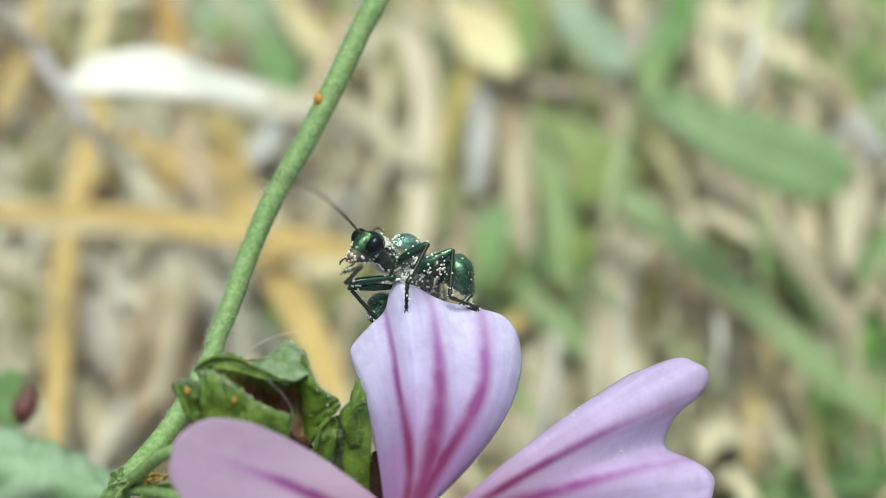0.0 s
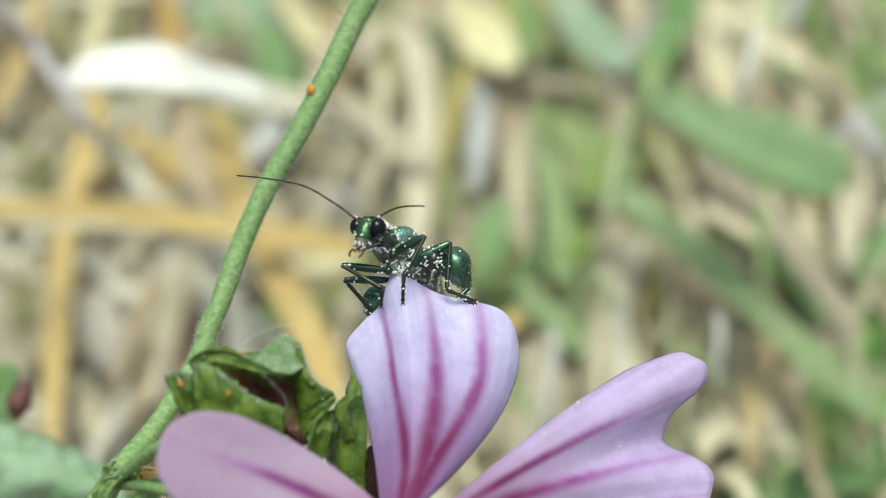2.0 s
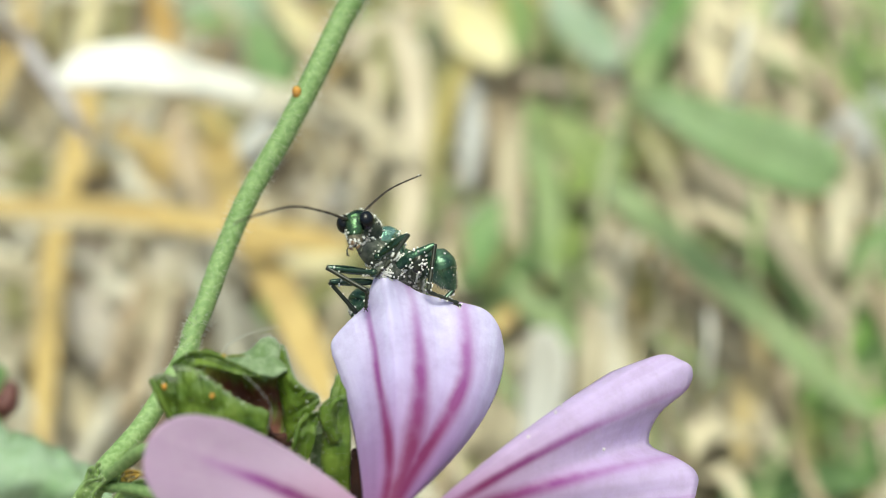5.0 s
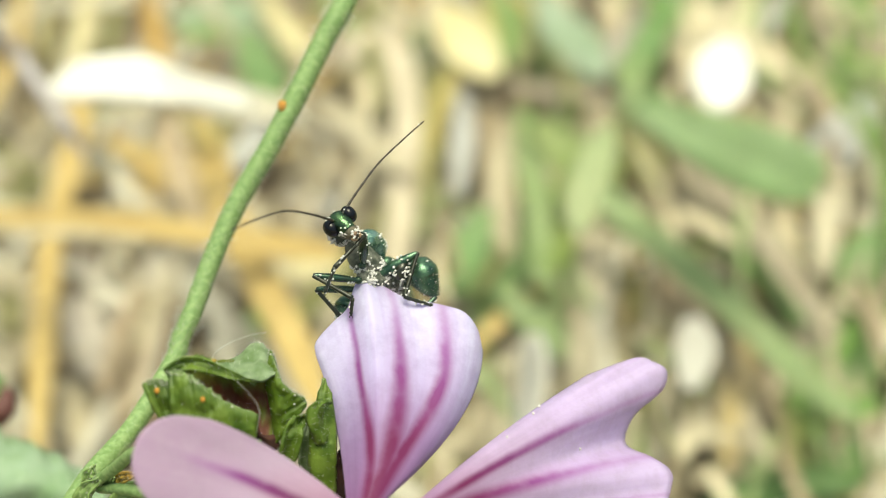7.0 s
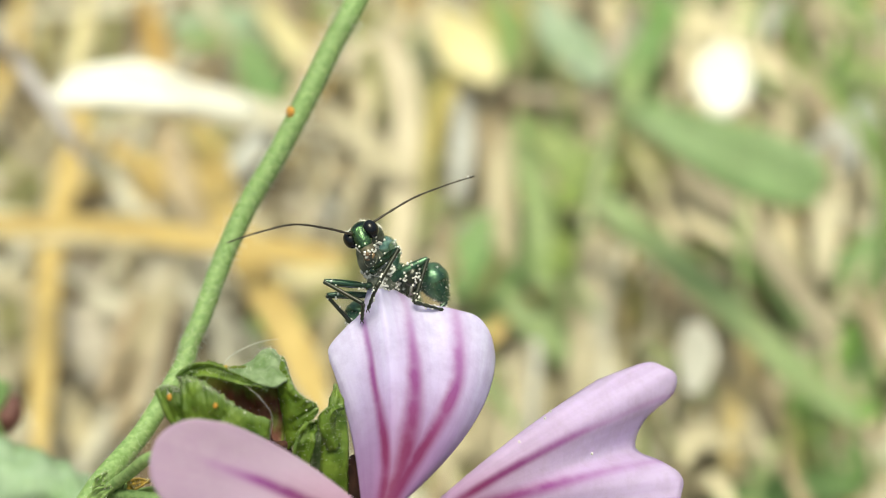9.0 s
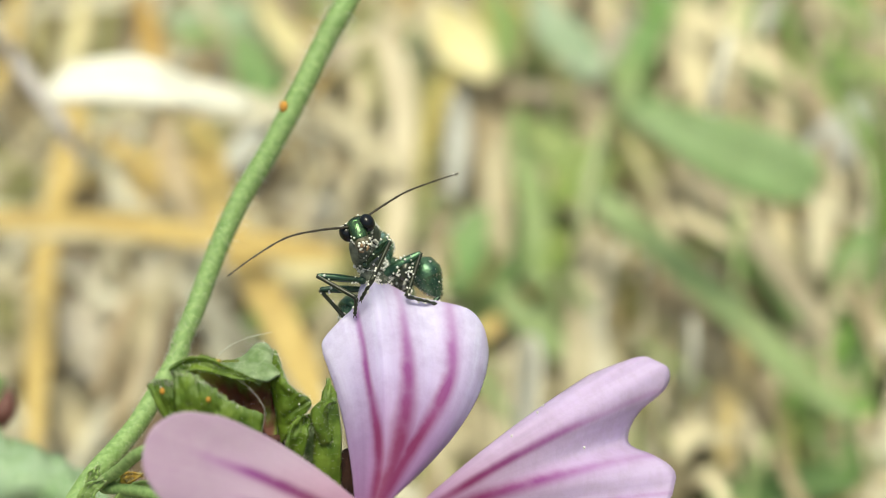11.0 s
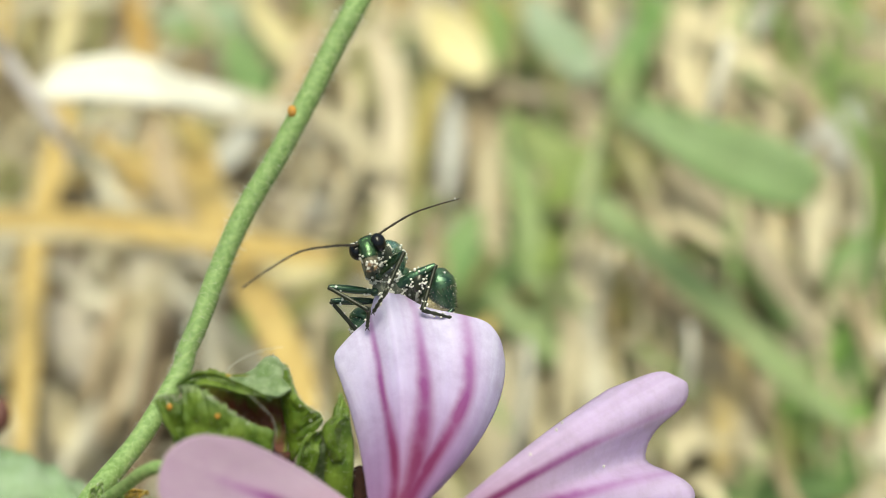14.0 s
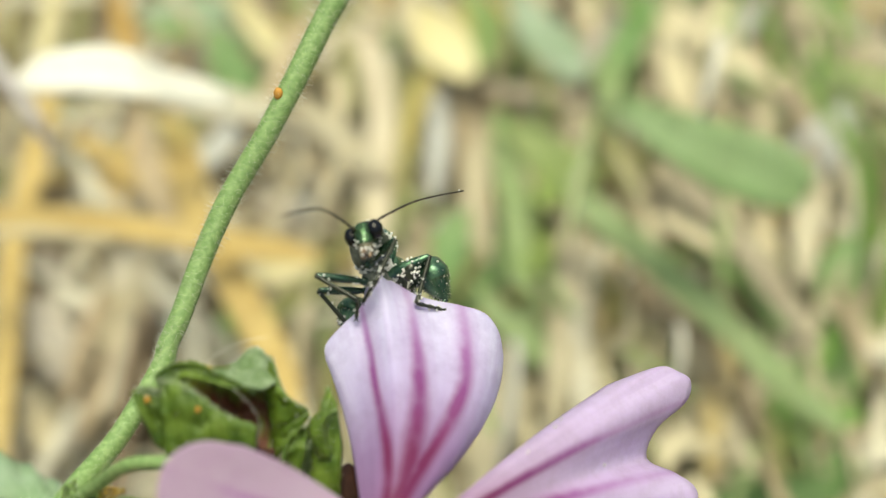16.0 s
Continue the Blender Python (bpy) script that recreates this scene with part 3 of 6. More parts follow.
blade("dead_leaf_and_shade", MAUVE, "grey-mauve dead leaf on the soil", DRY, [(-16.31, 6.624), (-15.56, 5.126), (-14.51, 3.627), (-14.21, 2.428)], 2.698, k=0.95)
blade("dead_leaf_and_shade", MAUVE, "grey-brown dead leaf under a straw", DRY, [(-16.61, 2.878), (-14.81, 2.728), (-13.01, 2.668)], 1.019, k=0.93)
blade("green_blade", LEAFOLIVE, "dull olive blade low in the litter", GRN, [(-22.9, 3.177), (-21.7, 3.177), (-20.2, 3.477)], 0.8993, k=0.93)
blade("green_blade", LEAFOLIVE, "thin green blade lying on grey leaves", GRN, [(-17.81, 4.226), (-16.01, 5.425), (-13.91, 5.276)], 0.7194, k=0.92)
blade("green_blade", LEAFOLIVE, "olive blade lying under the bleached leaf", GRN, [(-18.55, 7.524), (-17.06, 7.524), (-15.41, 7.823)], 0.7194, k=0.88)
blade("straw", ASH, "grey-white straw behind the stem", STRAW, [(-10.31, 4.526), (-9.412, 5.725), (-8.813, 6.924)], 1.679, k=0.85)
blade("green_blade", LEAFOLIVE, "yellow-green blade behind a golden stalk", GRN, [(-10.91, 4.676), (-10.01, 5.725), (-9.112, 6.475)], 0.8993, k=0.86)
# middle
blade("straw", STRAWPALE, "pale straw lying slantwise behind the stem", STRAW, [(-6.714, 8.723), (-4.316, 7.074), (-2.518, 5.425), (-0.7194, 4.226)], 1.319, k=0.78)
blade("dead_leaf_and_shade", DARK, "dark brown strip for the shade behind the stem", DRY, [(-6.415, 6.175), (-4.916, 4.526), (-3.117, 3.477)], 1.858, k=0.92)
blade("dead_leaf_and_shade", DARK, "dark strip for the shade under an arched straw", DRY, [(-2.818, 8.723), (-2.518, 7.374), (-2.368, 5.875)], 1.499, k=0.92)
blade("green_blade", LEAFOLIVE, "olive-green blade under an arched straw", GRN, [(-4.316, 9.322), (-3.117, 9.472), (-2.068, 9.172)], 1.079, k=0.93)
blade("straw", PALEWARM, "broad pale straw arched over and standing", STRAW, [(-4.766, 9.922), (-3.417, 11.27), (-2.068, 11.12), (-1.169, 9.322), (-0.9592, 6.924), (-1.169, 3.927), (-1.469, 0.3297), (-1.769, -2.368)], 1.559, k=0.8)
blade("dry_leaf", CREAM, "cream leaf fragment between stalks", DRY, [(-3.117, 13.82), (-1.918, 13.07), (-0.7194, 12.47)], 1.019, k=0.84)
blade("green_blade", SAGE, "grey-green blade between pale straws", GRN, [(0.02998, 12.62), (0.02998, 10.52), (-0.1799, 8.123), (-0.4197, 5.425)], 1.199, k=0.92)
blade("bright_leaf", BRIGHT, "bright yellowish dry leaf among stalks", DRY, [(0.1799, 13.22), (1.379, 12.02), (2.428, 10.82), (3.627, 9.472)], 2.758, k=0.8)
blade("yellow_stalk", OLIVEGOLD, "olive-yellow stalk below a bright leaf", STRAW, [(1.978, 10.37), (1.139, 9.022), (0.5695, 7.224), (0.05995, 4.826), (-0.1199, 2.728)], 1.079, k=0.82)
blade("yellow_stalk", OLIVEGOLD, "olive-yellow blade tip beside a bright leaf", STRAW, [(3.627, 11.12), (3.327, 12.32), (2.878, 14.12)], 0.7793, k=0.83)
blade("dry_leaf", ASH, "grey-white dry leaf fragment hanging", DRY, [(1.918, 8.723), (2.038, 6.924), (1.918, 5.126), (1.739, 3.027)], 1.151, k=0.82)
blade("brown_stem", UMBER, "brown dead stem standing behind the beetle", "dead stem", [(3.177, 9.922), (3.327, 7.524), (3.477, 5.126), (3.327, 3.327)], 1.319, k=0.86)
blade("straw", TAN, "rose-tan straw standing behind the beetle", STRAW, [(0.4796, 5.126), (0.6295, 2.728), (0.9292, -0.2698)], 1.199, k=0.88)
blade("dead_leaf_and_shade", DARK, "dark strip for the shade deep between straws", DRY, [(2.518, 4.226), (2.638, 2.128), (2.518, 0.3297)], 1.079, k=0.92)
blade("straw", TAN, "tan straw standing behind the beetle", STRAW, [(4.226, 7.224), (4.017, 4.526), (4.017, 2.128), (4.376, -0.2698)], 1.499, k=0.84)
blade("straw", STRAWPALE, "pale straw low behind the beetle", STRAW, [(-2.818, 3.327), (-3.717, 1.828), (-4.916, 0.6295)], 1.199, k=0.88)
blade("dead_leaf_and_shade", LITTERPALE, "pale grey leaf on the soil by the stem", DRY, [(-7.314, 3.327), (-5.815, 2.128), (-4.316, 1.828)], 1.799, k=0.93)
blade("straw", WHITE, "bleached straw lying behind the beetle", STRAW, [(-5.815, 3.027), (-4.316, 2.128), (-2.518, 1.529)], 0.7793, k=0.9)
blade("green_blade", LEAFOLIVE, "olive-green blade behind the withered flower", GRN, [(-6.714, -3.567), (-5.815, -2.368), (-4.316, -1.469)], 1.379, k=0.86)
blade("green_blade", FRESH, "fresh green blade low behind the stem", GRN, [(-9.412, -5.066), (-8.963, -3.567), (-8.513, -1.769)], 1.319, k=0.85)
blade("straw", BUTTER, "pale yellow straw behind the withered flower", STRAW, [(-7.913, -1.169), (-6.115, -0.8693), (-4.316, -0.4197)], 1.199, k=0.84)
# lower left
blade("dead_leaf_and_shade", LITTERPALE, "pale grey dead leaf lying flat on soil", DRY, [(-14.51, 0.02998), (-13.61, -1.769), (-13.16, -4.167)], 2.998, k=0.95)
blade("straw", PEACH, "peach straw lying slantwise near the soil", STRAW, [(-13.61, -3.567), (-14.81, -5.366), (-15.86, -7.764), (-16.46, -9.562)], 1.079, k=0.9)
blade("straw", STRAWPALE, "pale thin straw lying slantwise", STRAW, [(-14.51, -4.167), (-16.31, -5.965), (-18.1, -8.363)], 0.6595, k=0.93)
blade("dead_leaf_and_shade", LITTERPALE, "pale grey-brown dead leaf in the litter", DRY, [(-18.7, 0.02998), (-17.96, -1.169), (-16.01, -3.567)], 1.199, k=0.94)
blade("straw", STRAWPALE, "pale straw lying across brown leaves", STRAW, [(-16.61, 0.02998), (-15.41, -1.769), (-14.51, -3.567)], 0.7194, k=0.93)
blade("green_blade", LEAFOLIVE, "olive blade at the edge of the litter", GRN, [(-22, -0.2698), (-22.24, -2.368), (-22, -4.466)], 1.079, k=0.93)
blade("straw", STRAWPALE, "pale straw at the edge of the litter", STRAW, [(-24.1, -1.169), (-23.2, -3.567), (-22.75, -5.965)], 1.199, k=0.93)
blade("dead_leaf_and_shade", LITTERPALE, "pale grey-brown dead leaf under the mallow stem", DRY, [(-16.01, -7.464), (-17.21, -9.262), (-18.1, -10.76)], 1.799, k=0.93)
blade("straw", STRAWPALE, "pale straw low beside the mallow stem", STRAW, [(-19, -3.567), (-18.4, -5.965), (-18.7, -8.963)], 0.8993, k=0.94)
blade("dead_leaf_and_shade", LITTERPALE, "pale grey-pink dead leaf on the litter", DRY, [(-18.9, -2.4), (-18.0, -4.4), (-17.4, -6.4)], 2.4, k=0.9)
blade("straw", PALEWARM, "warm pale straw lying behind the mallow stem", STRAW, [(-13.9, -3.4), (-14.4, -5.8), (-15.4, -8.2)], 1.3, k=0.88)
blade("straw", CREAM, "cream straw low in the litter", STRAW, [(-19.5, -6.8), (-18.6, -9.0), (-17.6, -10.9)], 1.6, k=0.9)
blade("straw", PEACH, "peach straw slanting over pale leaves", STRAW, [(-15.4, -1.8), (-16.5, -5.0), (-17.2, -7.6)], 1.0, k=0.87)
# right
blade("green_blade", FRESH, "fresh green blade among straw tops", GRN, [(3.627, 14.12), (4.226, 12.02), (4.826, 9.922)], 1.739, k=0.86)
blade("green_blade", FRESH, "green blade leaning behind a pale leaf", GRN, [(5.276, 12.02), (6.175, 10.37), (7.374, 9.022)], 1.679, k=0.88)
blade("broad_leaf", AQUA, "pale bluish-green leaf slanting down", "leaf", [(6.025, 13.82), (7.224, 12.02), (8.423, 10.67), (9.472, 9.472)], 2.398, k=0.8)
blade("dead_stalk", LITTERGREY, "grey-brown dead stalk lying across", "dead stem", [(4.226, 9.022), (6.175, 8.663), (8.273, 8.423), (10.07, 7.823)], 0.8152, k=0.82)
blade("dead_stalk", MAUVE, "grey-purple dead stem leaning", "dead stem", [(11.87, 13.22), (10.67, 11.57), (9.472, 9.922), (8.723, 8.723)], 1.019, k=0.84)
blade("straw", CREAM, "cream straw standing behind green leaves", STRAW, [(9.712, 10.82), (9.832, 12.32), (10.01, 14.12)], 1.439, k=0.88)
blade("green_blade", SAGE, "pale green blade leaning over", GRN, [(13.52, 14.12), (12.32, 12.02), (11.27, 9.922), (10.82, 7.524)], 1.739, k=0.82)
# separate paler strip: the light on the blade above, put into colour
blade("green_blade", PALELIME, "pale lit part of a green blade", GRN, [(11.72, 10.52), (10.97, 8.723), (10.67, 7.074)], 1.199, k=0.81)
blade("brown_stem", UMBER, "brown dead stem beside cream straws", "dead stem", [(13.31, 10.82), (13.22, 9.322), (13.13, 7.524)], 1.019, k=0.88)
blade("straw", CREAM, "pale straw standing upright in the light", STRAW, [(14.21, 13.52), (14.51, 11.12), (14.87, 8.723), (15.32, 7.224)], 1.727, k=0.85)
blade("straw", CREAM, "pale straw leaning to another one", STRAW, [(17.03, 14.12), (16.73, 11.42), (16.22, 9.022), (15.62, 7.224)], 1.871, k=0.84)
blade("straw", STRAWPALE, "pale grey straw between cream ones", STRAW, [(15.47, 13.82), (15.62, 11.42), (15.71, 9.322)], 1.319, k=0.9)
blade("straw", LITTERGREY, "grey-brown straw standing among others", STRAW, [(18.01, 14.12), (17.81, 11.42), (17.57, 8.723), (16.97, 7.524)], 1.739, k=0.9)
blade("straw", ASH, "grey straw at the top of the grass", STRAW, [(19.36, 14.12), (18.46, 12.62), (17.72, 11.12)], 1.019, k=0.88)
blade("brown_stem", UMBER, "brown dead stem between leaning straws", "dead stem", [(21.16, 13.52), (20.26, 11.42), (19.21, 9.322)], 2.098, k=0.92)
blade("straw", TAN, "tan straw leaning over in the grass", STRAW, [(24.46, 11.42), (22.06, 9.022), (19.96, 7.224), (18.01, 5.575)], 1.858, k=0.84)
blade("straw", TAN, "tan straw leaning across the grass", STRAW, [(23.26, 12.62), (21.16, 9.922), (19.06, 7.524), (17.57, 6.325)], 1.319, k=0.88)
blade("straw", STRAWPALE, "pale straw leaning at the edge", STRAW, [(24.46, 13.22), (22.66, 12.02), (21.16, 10.52)], 1.019, k=0.9)
blade("green_blade", LEAFOLIVE, "olive-green blade leaning at the edge", GRN, [(24.46, 10.52), (23.26, 9.622), (22.06, 8.123)], 1.199, k=0.86)
blade("dry_leaf", ASH, "grey-white dry leaf hanging in the grass", DRY, [(24.16, 8.123), (22.66, 6.475), (21.46, 5.126), (20.26, 4.676)], 2.338, k=0.8)
blade("dry_leaf", STRAWPALE, "pale straw hanging below a dry leaf", DRY, [(22.51, 6.025), (21.91, 3.327), (21.46, 1.229), (21.4, -1.169)], 1.619, k=0.81)
blade("brown_stem", UMBER, "brown stem behind a grey leaf", "dead stem", [(20.86, 7.524), (19.96, 6.475), (19.06, 5.425)], 1.019, k=0.9)
blade("broad_leaf", FRESHPALE, "broad fresh green leaf over straw", "leaf", [(11.42, 7.973, 3.05, 0.35), (13.67, 6.864, 3, 0.7), (16.37, 5.575, 2.95, 1), (18.76, 4.676, 2.9, 1.05), (20.4, 3.9, 2.85, 0.9), (21.3, 3.4, 2.83, 0.5)], 3.8, fold=0.35, twist=0.25)
blade("green_blade", GREEN, "green blade under the broad leaf", GRN, [(12.47, 8.423), (13.67, 7.224), (15.47, 6.774)], 1.019, k=0.7)
blade("green_blade", PALELIME, "pale green blade standing upright", GRN, [(5.126, 7.823), (5.575, 5.126), (6.025, 1.828), (6.175, -1.769)], 1.559, k=0.82)
blade("broad_leaf", LEAFLIME, "yellow-green leaf among green blades", "leaf", [(5.725, 7.074), (7.374, 5.575), (8.873, 4.526), (10.37, 4.226)], 2.398, k=0.8)
blade("green_blade", LIMEB, "yellow-green blade leaning down", GRN, [(9.622, 5.575), (8.273, 3.927), (7.374, 2.728)], 2.098, k=0.81)
blade("straw", TAN, "tan straw tip above green leaves", STRAW, [(8.723, 7.524), (9.472, 6.924), (9.922, 5.875)], 1.679, k=0.82)
blade("broad_leaf", LEAFOLIVE, "dull olive leaf in the shade", "leaf", [(10.67, 6.475), (11.57, 4.976), (12.32, 3.627)], 2.278, k=0.86)
blade("straw", LITTERGREY, "grey-brown straw in the shade of leaves", STRAW, [(11.87, 4.226), (13.07, 2.728), (13.67, 0.9292)], 1.799, k=0.9)
blade("straw", LITTERGREY, "grey-tan straw slanting under the broad leaf", STRAW, [(13.52, 5.126), (15.77, 3.177), (18.16, 0.6295), (19.96, -1.769), (22.06, -4.766)], 1.499, k=0.83)
blade("straw", STRAWPALE, "pale straw lying under the broad leaf", STRAW, [(15.17, 3.627), (16.67, 2.128), (18.16, 1.229)], 1.499, k=0.88)
blade("leaf_stalk", MISTY, "long sage-green leaf stalk slanting through the grass", 'leaf stalk', [(8.723, 3.927), (10.67, 1.978), (13.07, 0.02998), (15.47, -2.068), (18.16, -4.466), (20.56, -6.864), (23.26, -8.963)], 1.679, k=0.76)
blade("green_blade", SAGE, "bluish-green blade beside the leaf stalk", GRN, [(17.57, 0.6295), (19.06, -1.469), (20.26, -3.867)], 1.319, k=0.84)
blade("dry_leaf", STRAWPALE, "pale dry leaf standing at the edge", DRY, [(21.46, 1.828), (21.46, 0.3297), (21.16, -1.469)], 1.319, k=0.84)
blade("broad_leaf", SAGE, "soft green leaf at the edge of the straw", "leaf", [(24.16, 1.229), (23.26, -0.5695), (22.66, -2.968)], 2.098, k=0.84)
blade("broad_leaf", GREEN, "green leaf near the soil", "leaf", [(23.86, -2.368), (22.96, -4.466), (21.76, -5.965)], 1.499, k=0.85)
blade("dead_leaf_and_shade", LITTERGREY, "grey-brown leaf on the soil", DRY, [(21.16, -3.567), (21.46, -5.066), (22.66, -6.265)], 1.499, k=0.92)
# lower right
blade("green_blade", SAGE, "soft green blade standing behind the flower", GRN, [(5.276, 0.6295), (4.526, -0.5695), (3.477, -2.368)], 2.098, k=0.86)
blade("green_blade", LIMEB, "yellow-green blade low behind the flower", GRN, [(6.774, 1.828), (6.924, 0.3297), (6.624, -1.469)], 1.319, k=0.85)
blade("green_blade", MISTY, "soft green blade lying low behind the flower", GRN, [(3.477, -1.469), (5.276, -3.117), (6.774, -4.466), (7.674, -5.665)], 1.679, k=0.86)
blade("dead_leaf_and_shade", DARK, "dark strip for the shade between green and tan", DRY, [(6.924, -1.469), (7.224, -2.368), (7.524, -3.567)], 1.019, k=0.9)
blade("straw", TAN, "rose-tan straw standing in a clump", STRAW, [(10.07, 3.027), (9.322, 0.3297), (8.813, -2.668), (8.423, -5.965), (7.973, -8.963)], 1.619, k=0.85)
blade("straw", LITTERGREY, "grey straw standing in a clump", STRAW, [(10.37, 0.6295), (10.07, -2.368), (9.472, -5.366)], 1.019, k=0.88)
blade("dead_leaf_and_shade", DARK, "dark brown strip for the shade between straws", DRY, [(12.47, 0.3297), (12.32, -2.368), (12.17, -5.366)], 1.679, k=0.93)
blade("straw", UMBER, "russet-brown straw standing in the shade", STRAW, [(13.22, 0.02998), (12.92, -2.668), (12.62, -5.665)], 1.019, k=0.9)
blade("straw", OLIVEGOLD, "olive straw leaning in the clump", STRAW, [(11.42, -0.8693), (10.82, -3.567), (10.22, -6.565)], 0.8993, k=0.89)
blade("straw", LITTERGREY, "grey-tan straw standing behind the petal", STRAW, [(15.02, -1.769), (14.57, -4.466), (14.42, -7.764), (14.33, -10.76)], 1.439, k=0.88)
blade("straw", STRAWPALE, "pale straw standing behind the petal", STRAW, [(14.12, -0.8693), (13.82, -3.567), (13.67, -6.265)], 0.8993, k=0.9)
blade("straw", OCHRETAN, "dull golden straw standing behind the petal", STRAW, [(17.42, -3.867), (16.97, -6.265), (16.61, -8.963), (16.37, -11.66)], 1.499, k=0.84)
blade("straw", STRAWPALE, "pale straw beside a golden one", STRAW, [(18.76, -5.366), (18.46, -7.764), (18.31, -10.16)], 1.199, k=0.88)
blade("straw", STRAWPALE, "pale straw between the petals", STRAW, [(4.976, -4.766), (5.276, -7.164), (4.676, -10.16), (4.077, -13.16)], 1.918, k=0.86)
blade("straw", TAN, "tan straw between the petals", STRAW, [(6.924, -4.766), (6.475, -7.164), (6.025, -9.562)], 1.319, k=0.9)
blade("straw", STRAWPALE, "pale straw lying low behind the petal", STRAW, [(11.87, -10.46), (14.27, -9.862), (16.67, -10.16), (19.06, -10.76)], 0.9233, k=0.84)
blade("straw", TAN, "tan straw lying low across", STRAW, [(14.27, -12.26), (16.67, -11.96), (19.36, -12.26)], 1.079, k=0.86)
blade("broad_leaf", GREEN, "dark green leaf near the soil", "leaf", [(19.66, -7.464), (20.86, -8.363), (22.66, -8.663), (24.46, -8.063)], 1.799, k=0.84)
blade("green_blade", LIMEB, "yellow-green blade near the soil", GRN, [(19.36, -10.46), (20.86, -9.562), (22.66, -8.963)], 1.019, k=0.83)
blade("broad_leaf", DEEP, "dark green leaf under the petal", "leaf", [(15.47, -13.76), (17.87, -12.86), (20.26, -12.26), (23.26, -12.56)], 2.098, k=0.84)
blade("broad_leaf", DEEP, "dark green leaf at the soil", "leaf", [(23.26, -10.16), (21.46, -10.76), (19.96, -11.66)], 1.679, k=0.86)
blade("green_blade", LEAFOLIVE, "olive blade rising near the soil", GRN, [(20.86, -13.16), (21.16, -10.76), (20.56, -8.363)], 1.019, k=0.85)
blade("green_blade", GREEN, "green blade behind the notched petal", GRN, [(13.07, -10.16), (13.67, -8.663), (14.12, -7.164)], 1.019, k=0.9)
# more green between the straws
blade("broad_leaf", MISTY, "soft green leaf standing behind the petal", "leaf", [(5.425, 1.828), (4.526, 0.02998), (3.477, -1.769), (2.878, -3.567)], 2.518, k=0.88)
blade("broad_leaf", SAGE, "grey-green leaf behind the beetle", "leaf", [(3.2, 2.428), (2.4, 0.3297), (1.8, -2.069)], 2.2, k=0.83)
blade("broad_leaf", FRESH, "fresh green leaf at the top of the grass", "leaf", [(3.177, 13.82), (4.376, 12.32), (5.126, 10.52), (5.276, 9.022)], 2.278, k=0.9)
blade("green_blade", FRESH, "green blade beside cream straws", GRN, [(13.67, 13.82), (12.92, 11.72), (12.17, 9.622), (11.87, 7.823)], 1.319, k=0.9)
blade("broad_leaf", SAGE, "soft green leaf low at the edge", "leaf", [(24.16, -3.567), (22.66, -5.366), (21.16, -6.565), (19.96, -7.764)], 2.098, k=0.86)
blade("broad_leaf", FRESH, "green leaf under the leaf stalk", "leaf", [(24.46, -5.366), (22.66, -7.164), (20.56, -8.363), (19.06, -9.862)], 2.518, k=0.87)
blade("green_blade", SAGE, "grey-green blade between arched straw and leaf", GRN, [(-0.4197, 12.02), (0.1799, 9.922), (0.3297, 8.123)], 1.379, k=0.9)
blade("green_blade", LIMEB, "lime blade beside a pale one", GRN, [(6.475, 3.327), (7.374, 1.229), (7.674, -0.8693)], 1.379, k=0.87)
blade("green_blade", FRESH, "green blade under a lime leaf", GRN, [(9.772, 3.327), (10.97, 1.828), (11.87, 0.3297)], 1.679, k=0.86)
blade("broad_leaf", DEEP, "dark green leaf in the corner", "leaf", [(24.46, -10.76), (22.66, -11.66), (20.86, -13.16)], 2.398, k=0.86)
blade("green_blade", LEAFOLIVE, "olive-green blade low behind the petal", GRN, [(15.17, -12.56), (16.67, -10.76), (17.57, -8.963)], 1.379, k=0.88)
blade("green_blade", SAGE, "soft green blade behind dead straws", GRN, [(8.273, 9.622), (7.674, 7.524), (7.374, 6.025)], 1.319, k=0.88)
blade("green_blade", LEAFOLIVE, "olive blade behind cream straw", GRN, [(10.97, -3.567), (10.67, -5.965), (10.07, -8.363)], 1.019, k=0.9)
blade("green_blade", LEAFOLIVE, "olive-green blade in a clump of straw", GRN, [(13.37, -3.567), (13.97, -5.965), (13.67, -8.363)], 1.199, k=0.91)
blade("green_blade", LEAFOLIVE, "dull green blade behind a golden stalk", GRN, [(-9.412, 9.622), (-10.31, 7.823), (-11.51, 5.425)], 1.019, k=0.93)
blade("green_blade", LEAFOLIVE, "dull green blade among grey leaves", GRN, [(-22.9, 6.025), (-22, 4.526), (-20.2, 4.226)], 0.8993, k=0.93)
blade("green_blade", SAGE, "grey-green blade close behind the stem", GRN, [(-6.714, 12.02), (-7.164, 9.922), (-7.913, 8.423)], 1.019, k=0.92)
# pale leaves added for passing flecks of sun; they turn into view and away
sun_fleck = blade("white_leaf_and_sun_fleck", WHITE, "white leaf added for a fleck of sun, turned into view", DRY, [(15.9, 7.65, 2.6, 0.35), (16, 8.71, 2.62, 0.95), (16.2, 10.1, 2.65, 1.0), (16.5, 11.5, 2.7, 0.4)], 3.1)
lime_leaf = blade("lit_leaf", LIMESUN, "lime leaf, sunlight put into its pale colour, turned into view", "leaf", [(9.622, 6.774, 2.92, 0.4), (9.022, 5.126, 2.78, 1), (8.723, 3.327, 2.62, 1), (8.573, 1.229, 2.48, 0.4)], 2.9)
low_sun_patch = blade("white_leaf_and_sun_fleck", WHITE, "white leaf added for a patch of sun in the litter", DRY, [(14.42, -3.567, 2.7, 0.35), (14.57, -4.766, 2.7, 1), (14.51, -5.965, 2.7, 1), (14.27, -7.464, 2.7, 0.4)], 2.2)
